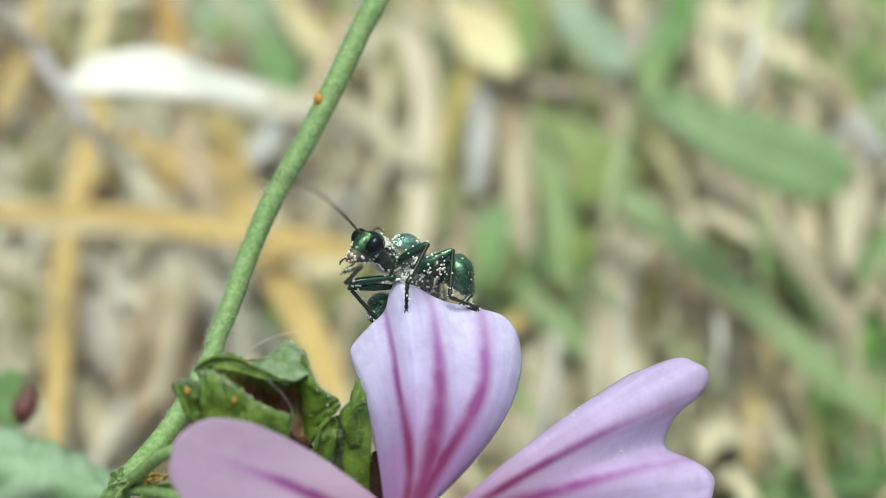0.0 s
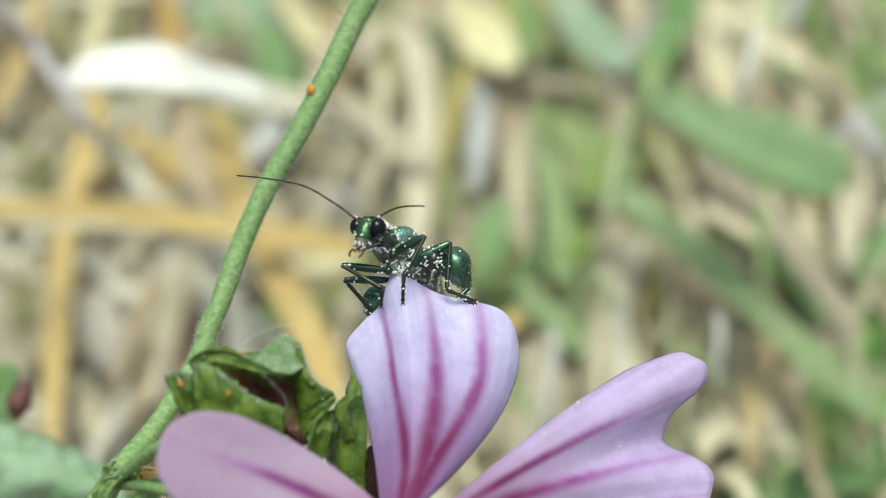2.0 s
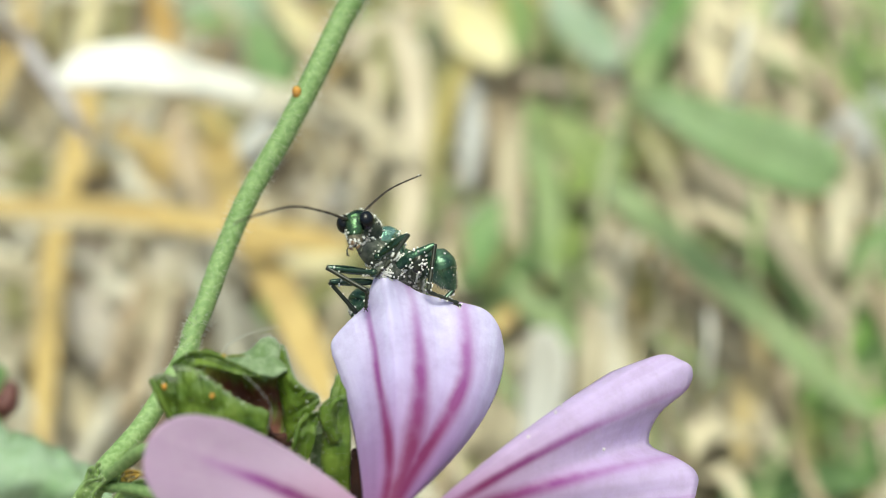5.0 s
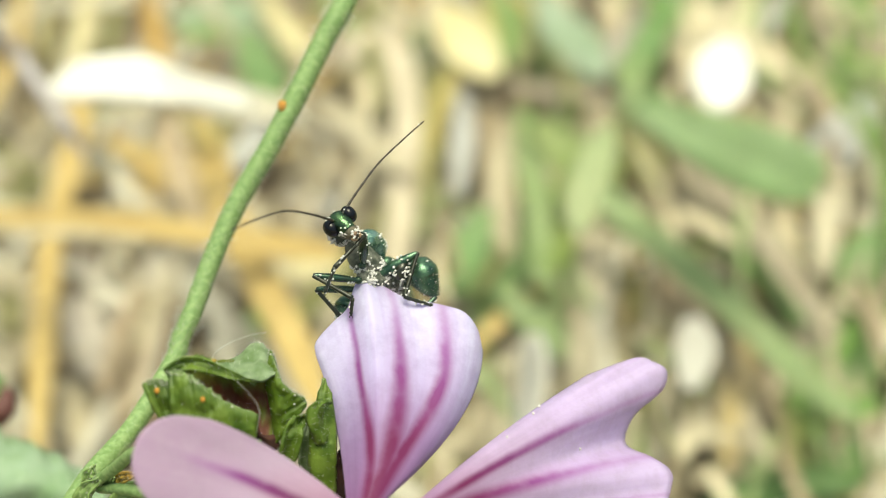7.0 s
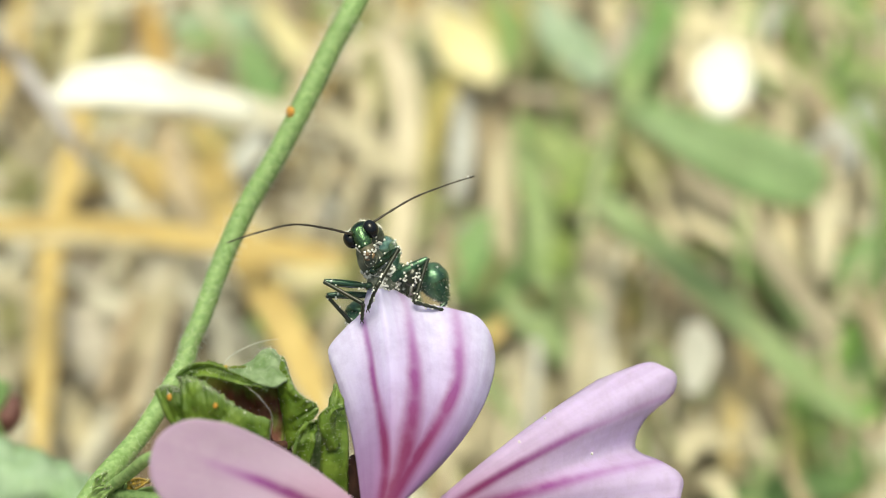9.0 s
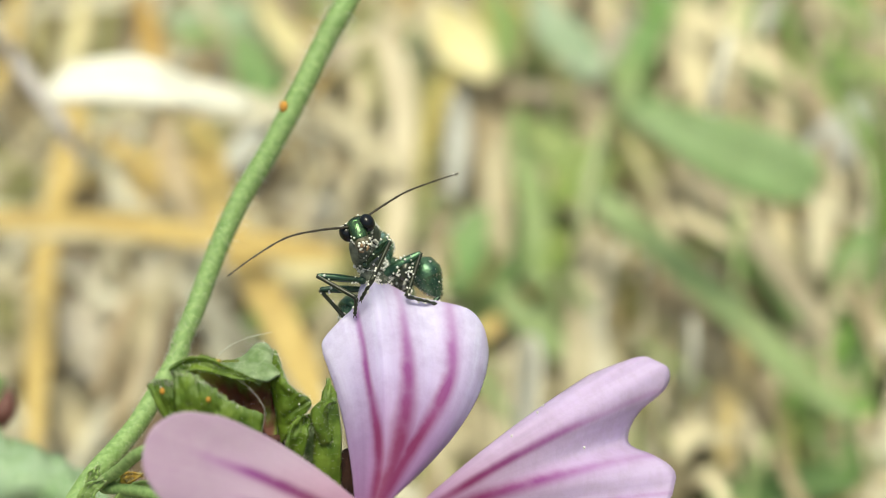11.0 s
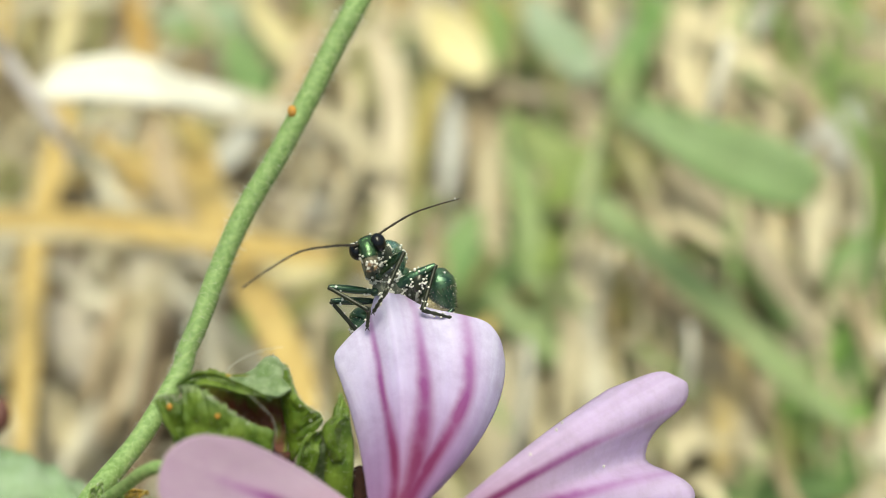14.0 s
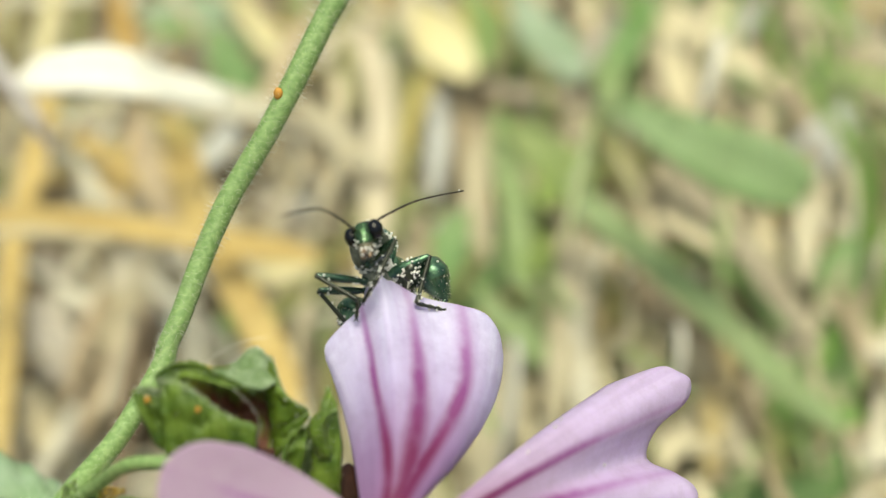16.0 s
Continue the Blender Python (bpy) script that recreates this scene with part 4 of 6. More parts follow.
petal_glow_leaf = blade("white_leaf_and_sun_fleck", WHITE, "white leaf added for the glow low behind the petals", DRY, [(5.725, -4.466, 2.7, 0.4), (6.025, -6.265, 2.7, 1), (5.725, -8.663, 2.7, 1), (5.276, -10.76, 2.7, 0.5)], 3.2)


def litter():
    """The mat of broken straws and thin blades on the soil, thinning out with distance, and straws standing in it."""
    rng = random.Random(5)
    for name, mats, count, label, way in (("straw_litter", TAN, 1300, "mat of broken tan straws on the soil", "lies"),
                                          ("pale_straw_litter", PALE, 1150, "scattered pale broken straws on the soil", "lies"),
                                          ("golden_straw_litter", GOLD, 260, "scattered golden straws on the soil", "lies"),
                                          ("brown_litter", BROWN, 150, "dark brown dead bits among the straws", "lies"),
                                          ("standing_straws", PALE, 420, "thin pale straws standing in the grass", "stands"),
                                          ("yellow_standing_straws", OCHRE, 170, "thin yellow straws standing in the grass", "stands"),
                                          ("bleached_bits", WHITE, 220, "small bleached bits of dry leaf", "stands"),
                                          ("grass_tufts", GREEN, 760, "thin green blades growing through the straw", "grows"),
                                          ("pale_grass_tufts", LIME, 480, "pale green blades growing through the straw", "grows")):
        bm = bmesh.new()
        for i in range(count):
            r = rng.random()
            y = 0.0 + 0.8 * r * r + 0.03 * rng.random() if i % 3 else rng.uniform(-0.6, 0.9)
            x = rng.uniform(-0.22, 0.22) * (1 + 2.2 * abs(y)) + (0.0 if way == "lies" else 0.06)
            a = rng.uniform(0, math.pi) if rng.random() < 0.5 else rng.gauss(math.pi / 2, 0.45)
            ln, w = rng.uniform(0.025, 0.09), rng.uniform(0.0006, 0.0022)
            z = rng.uniform(0.0, 0.012)
            if way != "lies" and (abs(x) < 0.13 and -0.14 < y < 0.12 or x < 0.05 and y < 0.33 or way == "stands" and -0.1 < y < 0.24):
                continue
            if abs(x) < 0.13 and -0.2 < y < 0.0:
                z *= 0.3
            if way == "grows":
                lean = rng.uniform(0.2, 0.9)
                pts = [(x, y, -0.004, w), (x + math.cos(a) * ln * lean * 0.4, y + math.sin(a) * ln * lean * 0.4, ln * 0.45, w),
                       (x + math.cos(a) * ln * lean, y + math.sin(a) * ln * lean, ln * rng.uniform(0.4, 0.7), w * 0.2)]
            elif way == "stands":
                tall = ln * rng.uniform(0.7, 1.2)
                dx, dy = rng.gauss(0, 0.22) * tall, rng.gauss(0, 0.3) * tall
                pts = [(x, y, -0.004, w * 0.8), (x + dx * 0.4, y + dy * 0.4, tall * 0.5, w * 0.8), (x + dx, y + dy, tall, w * 0.5)]
            else:
                rise = rng.uniform(-0.1, 0.3) * ln
                b = a + rng.uniform(-0.5, 0.5)
                pts = [(x, y, z, w), (x + math.cos(a) * ln * 0.5, y + math.sin(a) * ln * 0.5, z + max(rise * 0.5, -0.004), w),
                       (x + math.cos(a) * ln * 0.5 + math.cos(b) * ln * 0.5, y + math.sin(a) * ln * 0.5 + math.sin(b) * ln * 0.5, z + max(rise, -0.006), w * 0.7)]
            ribbon(bm, pts, n=5, thickness=0.0004)
        tagged(obj(name, bm, mats), label, "grass" if way == "grows" else "straw litter", kind="stuff")


litter()


def thin_straws():
    """Thin straws and blades that stand and lean between the broad ones; only green ones grow in the tuft behind the flower."""
    rng = random.Random(23)
    for name, mat, count, label, category in (("straw", CREAM, 46, "thin cream straw leaning in the grass", STRAW),
                                              ("straw", TAN, 40, "thin tan straw leaning in the grass", STRAW),
                                              ("dead_stalk", UMBER, 34, "thin brown dead stem in the grass", "dead stem"),
                                              ("green_blade", LEAFOLIVE, 40, "thin olive blade in the grass", GRN),
                                              ("green_blade", PALELIME, 34, "thin yellow-green blade in the grass", GRN)):
        for i in range(count):
            x, y = rng.uniform(-4.5, 24), rng.uniform(-13, 13.5)
            lean = rng.gauss(-0.15, 0.3) if y < 1 else rng.gauss(-0.5, 0.45) if x > 8 else rng.gauss(0.0, 0.35)
            ln, w, k, bow = rng.uniform(1.2, 3.2), rng.uniform(0.28, 0.84), rng.uniform(0.78, 0.9), rng.uniform(-0.2, 0.2)
            if 1.5 < x < 9 and -7 < y < 2.5 and category != GRN:
                continue
            pts = [(x + ln * (f * math.sin(lean) + bow * (1 - f * f)), y + ln * f * math.cos(lean)) for f in (-1, -0.3, 0.4, 1)]
            blade(name, mat, label, category, pts, w, k=k)


thin_straws()


# ---- the mallow: stem, withered flower and the open flower with its petals ----
mallow = root("mallow_plant", "common mallow with a hairy green stem and an open lilac flower", "flowering plant")


def quad_fan(tips, base, mid, nu=40, nv=44, cup=0.0, ripple=0.12, seed=0, teeth=0.0, folds=0.05):
    """A petal as a fan of ribs from its narrow base to the stations of its outer rim."""
    rim, foot, belly = spline(tips, nu), spline(base, nu), spline(mid, nu)
    rows = []
    for j in range(nv):
        s = j / (nv - 1)
        row = []
        for i in range(nu):
            a, b, c = foot[i], belly[i], rim[i]
            p = a * (1 - s) * (1 - s) + 2 * s * (1 - s) * b + s * s * c
            t = 2 * i / (nu - 1) - 1
            p = p + np.array((0, 0, cup * (1 - t * t) * math.sin(math.pi * min(s, 1) * 0.85)))
            p[2] += ripple * noise.noise((t * 5 + seed, s * 2.2, seed)) * s + folds * math.cos(t * 14) * s * (1 - s) * 2
            if teeth:
                p = p + (c - b) * teeth * s ** 8 * (noise.noise((i * 0.9, seed, 1.3)) + 0.5 * math.sin(i * 1.9))
                p[2] += ripple * 1.2 * s * s * noise.noise((t * 11, seed, 5.0))
            row.append(tuple(p))
        rows.append(row)
    return rows


def front_petal():
    """The middle petal: ribs rise from its foot to the rim, and the lip curls back beyond the rim."""
    rim = [(-4.83, -5.9, 0.4), (-4.83, -5.15, 0.3), (-3.93, -4.1, 0.2), (-3.15, -3.35, 0.0), (-2.85, -2.4, -0.1), (-2.33, -1.22, -0.25), (-1.75, -1.8, -0.5), (-0.95, -2.3, -0.7),
           (-0.2, -2.7, -0.8), (0.7, -2.95, -0.8), (2.05, -3.2, -0.5), (3.26, -3.61, -0.6), (3.98, -4.54, -1.0), (4.3, -5.81, -1.7)]
    foot = [(-2.76, -13, 6.2), (-2.31, -13.2, 6.6), (-1.93, -13.2, 6.7), (-1.61, -13.2, 6.6), (-1.3, -12.9, 6.2)]
    mid = [(-3.36, -9.09, 2.2), (-2.26, -8.69, 3.0), (-1.53, -8.35, 3.4), (-0.623, -8.12, 3.6), (0.453, -8.12, 3.6), (1.88, -8.36, 3.3), (2.9, -8.87, 2.7), (3.72, -9.34, 1.9), (4.2, -9.38, 0.8)]
    nu, nv = 64, 52
    top, low, belly = spline(rim, nu), spline(foot, nu), spline(mid, nu)
    rows = []
    for j in range(nv + 12):
        s = min(j / (nv - 1), 1.0)
        q = max(0, j - nv + 1) / 12
        row = []
        for i in range(nu):
            t = 2 * i / (nu - 1) - 1
            p = low[i] * (1 - s) ** 2 + 2 * s * (1 - s) * belly[i] + s * s * top[i]
            edge = 1 - abs(t) ** 4
            p[2] += 0.35 * (1 - t * t) * math.sin(math.pi * s) + 0.05 * math.cos(t * 11) * math.sin(math.pi * s) + 0.12 * noise.noise((t * 3, s * 3, 2)) * s
            p[1] -= 0.9 * q * q * edge
            p[2] -= (1.9 * q) * (0.35 + 0.65 * edge)
            p[0] -= 0.25 * q * t
            row.append(tuple(p))
        rows.append(row)
    bm = bmesh.new()
    sheet(bm, rows, thickness=0.12)
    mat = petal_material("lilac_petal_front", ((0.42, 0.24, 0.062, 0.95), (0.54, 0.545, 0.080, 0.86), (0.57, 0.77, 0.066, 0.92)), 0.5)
    return part("petal", bm, mat, mallow, "pale lilac petal with dark purple veins, curled back at its lip")


def side_petals():
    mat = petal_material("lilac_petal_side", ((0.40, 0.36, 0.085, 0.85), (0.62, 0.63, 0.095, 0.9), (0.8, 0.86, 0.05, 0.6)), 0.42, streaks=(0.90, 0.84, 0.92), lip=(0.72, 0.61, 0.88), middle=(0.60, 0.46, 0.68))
    # the notched petal: rim stations from its upper edge round to its lower edge
    rim = [(10, -6.84, -1.5), (12.7, -5.96, -2.0), (13.9, -6.25, -2.4), (14.62, -6.78, -2.6), (14.35, -7.85, -2.4), (12.7, -9.18, -2.0), (12.2, -10.8, -2.2), (13.46, -11.38, -1.2), (14.5, -12.1, -1.2), (14.55, -12.9, -0.8), (13.6, -14.0, 0.2), (9.25, -16.08, 1.5)]
    foot = [(-0.514, -13.3, 6.3), (-0.512, -13.4, 6.5), (-0.511, -13.5, 6.6), (-0.377, -13.7, 6.6), (-0.377, -14, 6.6)]
    mid = [(4.06, -9.33, 4.6), (4.87, -9.24, 5.0), (5.54, -9.89, 5.2), (5.95, -11.1, 5.2), (5.58, -12.7, 4.8), (4.37, -14.5, 4.2)]
    bm = bmesh.new()
    sheet(bm, quad_fan(rim, foot, mid, nu=56, ripple=0.2, seed=4), thickness=0.12)
    part("petal", bm, mat, mallow, "lilac petal with a notched tip and purple veins")
    # dimmer rim: shade on the petal nearest the viewer is put into its colours
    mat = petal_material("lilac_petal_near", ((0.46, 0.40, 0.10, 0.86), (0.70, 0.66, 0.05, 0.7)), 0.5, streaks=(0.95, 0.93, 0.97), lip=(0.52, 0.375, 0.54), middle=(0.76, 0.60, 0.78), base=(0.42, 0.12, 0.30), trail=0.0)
    rim = [(-8.81, -7.86, 9.4), (-10.5, -7.61, 9.9), (-11.7, -8.24, 10.3), (-12.1, -9.37, 10.6), (-11.9, -10.5, 10.8), (-10.9, -11.8, 10.6), (-8.93, -12.8, 10.2)]
    foot = [(-1.31, -13.5, 6.9), (-1.44, -13.7, 7.2), (-1.57, -13.9, 7.4)]
    mid = [(-5.43, -9.07, 8.6), (-6.79, -9.74, 9.2), (-7.25, -10.9, 9.6), (-6.74, -12.2, 9.6), (-5.74, -13, 9.4)]
    bm = bmesh.new()
    sheet(bm, quad_fan(rim, foot, mid, ripple=0.03, seed=9, folds=0.0), thickness=0.12)
    return part("petal", bm, mat, mallow, "lilac petal leaning towards the viewer")


def sepal(points, width, roll=0.0, curl=0.4, name="sepal", mat=SEPAL, label="", n=24):
    """A crumpled leaf flap through (x, y, z) stations; width in mm, pointed at its tip."""
    st, rows = spline(points, n), []
    for j, p in enumerate(st):
        s = j / (n - 1)
        a, b = st[max(j - 1, 0)], st[min(j + 1, n - 1)]
        d = Vector(b - a).normalized()
        side = d.cross(Vector((math.sin(roll), 0.15, math.cos(roll)))).normalized()
        out = side.cross(d)
        w = width * (0.35 + 0.65 * math.sin(math.pi * min(1, s * 0.75 + 0.22))) * (1 - s ** 4) + 0.04
        w *= 1 + 0.13 * noise.noise((s * 22, points[0][0], 0.5))
        row = []
        for i in range(9):
            t = i / 4 - 1
            q = Vector(p) + side * w * t + out * (curl * w * t * t + 0.2 * noise.noise((t * 2.4 + points[0][0], s * 5, points[0][1])) + 0.06 * math.cos(t * 8))
            row.append(tuple(q))
        rows.append(row)
    bm = bmesh.new()
    sheet(bm, rows, thickness=0.14)
    for v in bm.verts:
        v.co += Vector((0.00006, 0.00006, 0.00012)) * noise.noise(v.co * 1700)
    ob = part(name, bm, mat, mallow, label)
    bm = bmesh.new()
    fuzz(bm, ob.data, 160, random.Random(name), (0.06, 0.22))
    tagged(part("sepal_hairs", bm, HAIR, ob, "short white hairs"), kind="stuff")
    return ob


def stems():
    bm = bmesh.new()
    tube(bm, [(-18.4, -16.5, 2.0, 0.7), (-17.4, -13.9, 2.0, 0.66), (-16.4, -12, 1.2, 0.62), (-15.6, -10.8, -0.5, 0.58), (-14.7, -9.46, -1.8, 0.56), (-13.03, -6.28, -3.4, 0.57), (-12.75, -5.05, -3.9, 0.57), (-12.18, -3.49, -4.5, 0.58), (-11.19, -0.29, -5.5, 0.6), (-9.86, 2.99, -6.2, 0.62), (-8.05, 6.33, -6.8, 0.64), (-6.41, 9.72, -7.4, 0.66), (-4.86, 13.21, -8.2, 0.68), (-3.98, 15.00, -8.7, 0.69),
              (-0.501, 22.9, -12.5, 0.7), (4.34, 32.6, -16, 0.7)], n=80, sides=14)
    for v in bm.verts:
        v.co += v.co.normalized() * 0.00003 * noise.noise(v.co * 2500)
    upright = part("stem", bm, STEM, mallow, "hairy grey-green stem")
    # stem down to the soil
    soil = STAGE.inverted() @ Vector((-0.03, 0.012, -0.012)) * 1000
    bm = bmesh.new()
    tube(bm, [(-18.4, -16.5, 2.0, 0.7), (-20.5, -24, 0.5, 0.75), tuple(soil * 0.5 + Vector((-10, -13, 0))) + (0.8,), tuple(soil) + (1.0,)], n=30, sides=10)
    part("lower_stem", bm, STEM, mallow)
    for pts in ([(-16.7, -12.3, 1.8, 0.3), (-14.9, -11, 4.0, 0.32), (-12.8, -9.62, 6.5, 0.32), (-9.49, -9.63, 6.8, 0.34), (-7.1, -9.66, 6.6, 0.5)],
                [(-16.3, -12.4, 1.8, 0.3), (-13.1, -12.1, 5.0, 0.3), (-8.12, -13.3, 7.0, 0.32), (-2.53, -14.1, 6.6, 0.5)]):
        bm = bmesh.new()
        tube(bm, pts, n=24, sides=9)
        part("flower_stalk", bm, STEM, mallow)
    bm = bmesh.new()
    ball(bm, (-1.51, -13.9, 6.4), (1.4, 1.0, 1.2), sub=3)
    part("calyx", bm, SEPAL, mallow, "green calyx under the petals")
    for pts, w in (([(-15.3, -13.3, 3.0), (-14, -12.2, 3.6), (-12.5, -11.9, 3.8)], 0.5), ([(-17.1, -13.2, 2.6), (-16.7, -12.3, 3.0), (-15.9, -11.7, 3.2)], 0.42), ([(-16.7, -12.4, 2.1), (-16.8, -11.7, 2.2), (-16.5, -11.2, 2.1)], 0.3), ([(-16.1, -12.3, 2.4), (-15.6, -11.8, 2.6), (-15.5, -11.4, 2.6)], 0.3)):
        sepal(pts, w, name="stipule", mat=FRESH, label="small green stipule at the node")
    return upright


def fuzz(bm, me, count, rng, reach=(0.05, 0.15)):
    """Short fine hairs all over a leaf."""
    for f in rng.choices(list(me.polygons), [f.area for f in me.polygons], k=count):
        c = f.center * 1000
        d = (f.normal + Vector((rng.uniform(-0.6, 0.6), rng.uniform(-0.2, 0.8), rng.uniform(-0.2, 0.5)))).normalized() * rng.uniform(*reach)
        tube(bm, [(*c, 0.009), (*(c + d), 0.003)], n=2, sides=3)


def flap(rim, foot, mid, seed, label="crumpled green sepal with a toothed edge", nu=40, mat=SEPAL):
    bm = bmesh.new()
    sheet(bm, quad_fan(rim, foot, mid, nu=nu, nv=22, ripple=0.20, seed=seed, teeth=0.05, folds=0.0), thickness=0.16)
    for v in bm.verts:
        v.co.z += 0.00026 * noise.noise(v.co * 1100 + Vector((seed, 0, 0))) + 0.0001 * noise.noise(v.co * 3000)
        v.co.y += 0.00012 * noise.noise(v.co * 1500 + Vector((0, seed, 0)))
    ob = part("sepal", bm, mat, mallow, label)
    rng, edge = random.Random(seed), spline(rim, 120)
    bm = bmesh.new()
    for i in range(nu * 4):
        p = Vector(edge[rng.randrange(120)]) + Vector((rng.uniform(-0.1, 0.1), rng.uniform(-0.25, 0.02), rng.uniform(-0.05, 0.1)))
        d = Vector((rng.uniform(-0.7, 0.7), rng.uniform(0.2, 1), rng.uniform(-0.3, 0.6))).normalized() * rng.uniform(0.07, 0.22)
        tube(bm, [(*p, 0.012), (*(p + d), 0.004)], n=2, sides=3)
    fuzz(bm, ob.data, nu * 3, rng)
    for i in range(nu // 8):
        ball(bm, Vector(edge[rng.randrange(120)]) + Vector((0, rng.uniform(-0.7, 0), 0.12)), (0.055, 0.055, 0.055), sub=1)
    tagged(part("sepal_hairs", bm, HAIR, ob, "short white hairs on the rim"), kind="stuff")
    return ob


def yellow_leaf():
    sepal([(-15.4, -12, 2.4), (-14.8, -11.7, 2.8), (-14, -11.5, 3.0)], 0.35, name="withered_stipule", mat=YELLOW, label="small yellow withered stipule")


def withered_flower():
    bm = bmesh.new()
    ball(bm, (-8.3, -9.2, 3.9), (1.7, 0.7, 0.5), turn=Matrix.Rotation(-0.5, 3, "Z"), sub=4)
    for v in bm.verts:
        v.co += v.normal * (0.0005 * noise.noise(v.co * 1300) + 0.0003 * noise.noise(v.co * 4000))
    part("withered_petals", bm, MAROON, mallow, "withered dark maroon petals inside the calyx")
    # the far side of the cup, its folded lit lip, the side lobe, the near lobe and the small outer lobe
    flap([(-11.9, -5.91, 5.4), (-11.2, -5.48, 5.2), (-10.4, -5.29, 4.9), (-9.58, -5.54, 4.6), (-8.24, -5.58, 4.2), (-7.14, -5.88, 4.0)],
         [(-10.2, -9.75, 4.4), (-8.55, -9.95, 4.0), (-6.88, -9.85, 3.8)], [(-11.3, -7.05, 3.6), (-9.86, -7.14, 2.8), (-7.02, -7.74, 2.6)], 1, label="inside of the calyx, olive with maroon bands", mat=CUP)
    flap([(-9.54, -5.71, 3.4), (-8.75, -5.29, 3.0), (-8.14, -4.73, 2.8), (-7.63, -4.67, 2.8), (-7.03, -5.17, 3.0), (-6.76, -5.65, 3.4)],
         [(-9.96, -5.5, 5.0), (-8.62, -6.02, 5.4), (-7.25, -6.35, 5.4), (-6.61, -6.17, 5.0)], [(-9.72, -5.56, 4.4), (-8.49, -5.56, 4.4), (-7.6, -5.33, 4.4), (-6.7, -5.84, 4.4)], 6, label="pale downy sepal folded over at its tip, sunlight in its colour", nu=28, mat=SEPAL_PALE)
    flap([(-6.97, -4.92, 4.0), (-6.54, -5.82, 4.6), (-6.22, -6.58, 4.8), (-5.68, -7.04, 4.6), (-5.12, -7.56, 4.0), (-5.23, -8.07, 4.0), (-5.92, -8.58, 4.4)],
         [(-7.22, -6.98, 4.0), (-6.95, -8.38, 3.9), (-6.8, -9.78, 3.9)], [(-7.13, -5.82, 4.6), (-6.53, -6.89, 5.0), (-6.3, -8.27, 5.0), (-6.33, -9.27, 4.8)], 2, label="thin lit green sepal with a dark downy edge", mat=SEPAL_LIT)
    flap([(-11.7, -5.83, 6.2), (-11.1, -5.8, 6.5), (-10.4, -6.1, 6.7), (-9.58, -6.7, 6.6), (-8.64, -7.45, 6.2), (-7.33, -8.1, 5.4)],
         [(-11.4, -9.76, 6.0), (-9.62, -10.2, 6.0), (-7.53, -9.86, 5.4)], [(-11.6, -7.35, 6.8), (-9.96, -8.1, 7.2), (-8.82, -8.55, 6.8), (-7.42, -9.11, 5.8)], 3)
    flap([(-12.9, -6.37, 6.2), (-12.5, -6.26, 6.2), (-12.1, -6.34, 6.0), (-11.6, -6.55, 6.0)], [(-12, -8.84, 5.8), (-10.9, -9.66, 5.8)], [(-12.5, -7.56, 6.6), (-11.7, -7.83, 6.2), (-11.2, -7.99, 6.0)], 4, nu=24)
    sepal([(-11.8, -6.05, 6.0), (-11.1, -5.55, 5.9), (-10.3, -5.5, 5.8), (-9.4, -5.85, 5.6), (-8.4, -6.15, 5.5), (-7.5, -6.6, 5.3)], 0.27, curl=0.6, label="green rim of the calyx rolled outwards", n=36)
    bm = bmesh.new()
    tube(bm, [(-12.8, -6.43, 6.6, 0.13), (-12.5, -6.89, 6.8, 0.16), (-12.2, -7.54, 6.8, 0.15), (-11.8, -8.26, 6.6, 0.12)], n=14, sides=8)
    part("rolled_edge", bm, SEPAL, mallow, "rolled green edge of a sepal")
    green = "crumpled green sepal with a toothed edge"
    sepal([(-6.3, -10.9, 4.0), (-5.92, -9.61, 4.4), (-5.6, -8.72, 4.2), (-5.04, -8.46, 3.6)], 0.45, roll=0.4, curl=0.8, label=green)
    sepal([(-4.1, -13.2, 3.2), (-4.23, -11, 3.8), (-4.16, -8.97, 4.0), (-4.19, -7.33, 3.6), (-4.22, -6.52, 3.2)], 0.72, roll=0.3, curl=-0.5, label="green sepal standing beside the petal")
    sepal([(-4.2, -9.78, 4.2), (-4.57, -8.46, 4.6), (-4.34, -7.77, 4.6), (-3.81, -7.54, 4.2)], 0.42, roll=0.3, curl=-0.9, label="small rolled green sepal tip")
    sepal([(-5.0, -12.4, 2.2), (-5.15, -10.8, 2.4), (-5.2, -9.6, 2.4), (-5.1, -8.7, 2.2)], 0.5, roll=0.2, curl=0.5, mat=SEPAL_PALE, label="pale green sepal behind the withered flower")
    bm = bmesh.new()
    ball(bm, (-3.36, -12.3, 2.2), (0.8, 2.0, 0.5), sub=3)
    part("withered_petals", bm, MAROON, mallow)
    bm = bmesh.new()
    ball(bm, (-9.7, -5.43, 5.2), (0.2, 0.11, 0.12), sub=2)
    part("withered_patch", bm, YELLOW, mallow, "small yellow withered patch on the rim")
    for q, r in (((-7.3, 8.77, -6.55), 0.27), ((-12.2, -6.77, 6.5), 0.13), ((-9.86, -7.14, 7.0), 0.11)):
        bm = bmesh.new()
        ball(bm, q, (r, r * 1.3, r * 0.5), sub=2)
        part("rust_spot", bm, RUST, stem if q[2] < 0 else mallow, "orange rust spot")


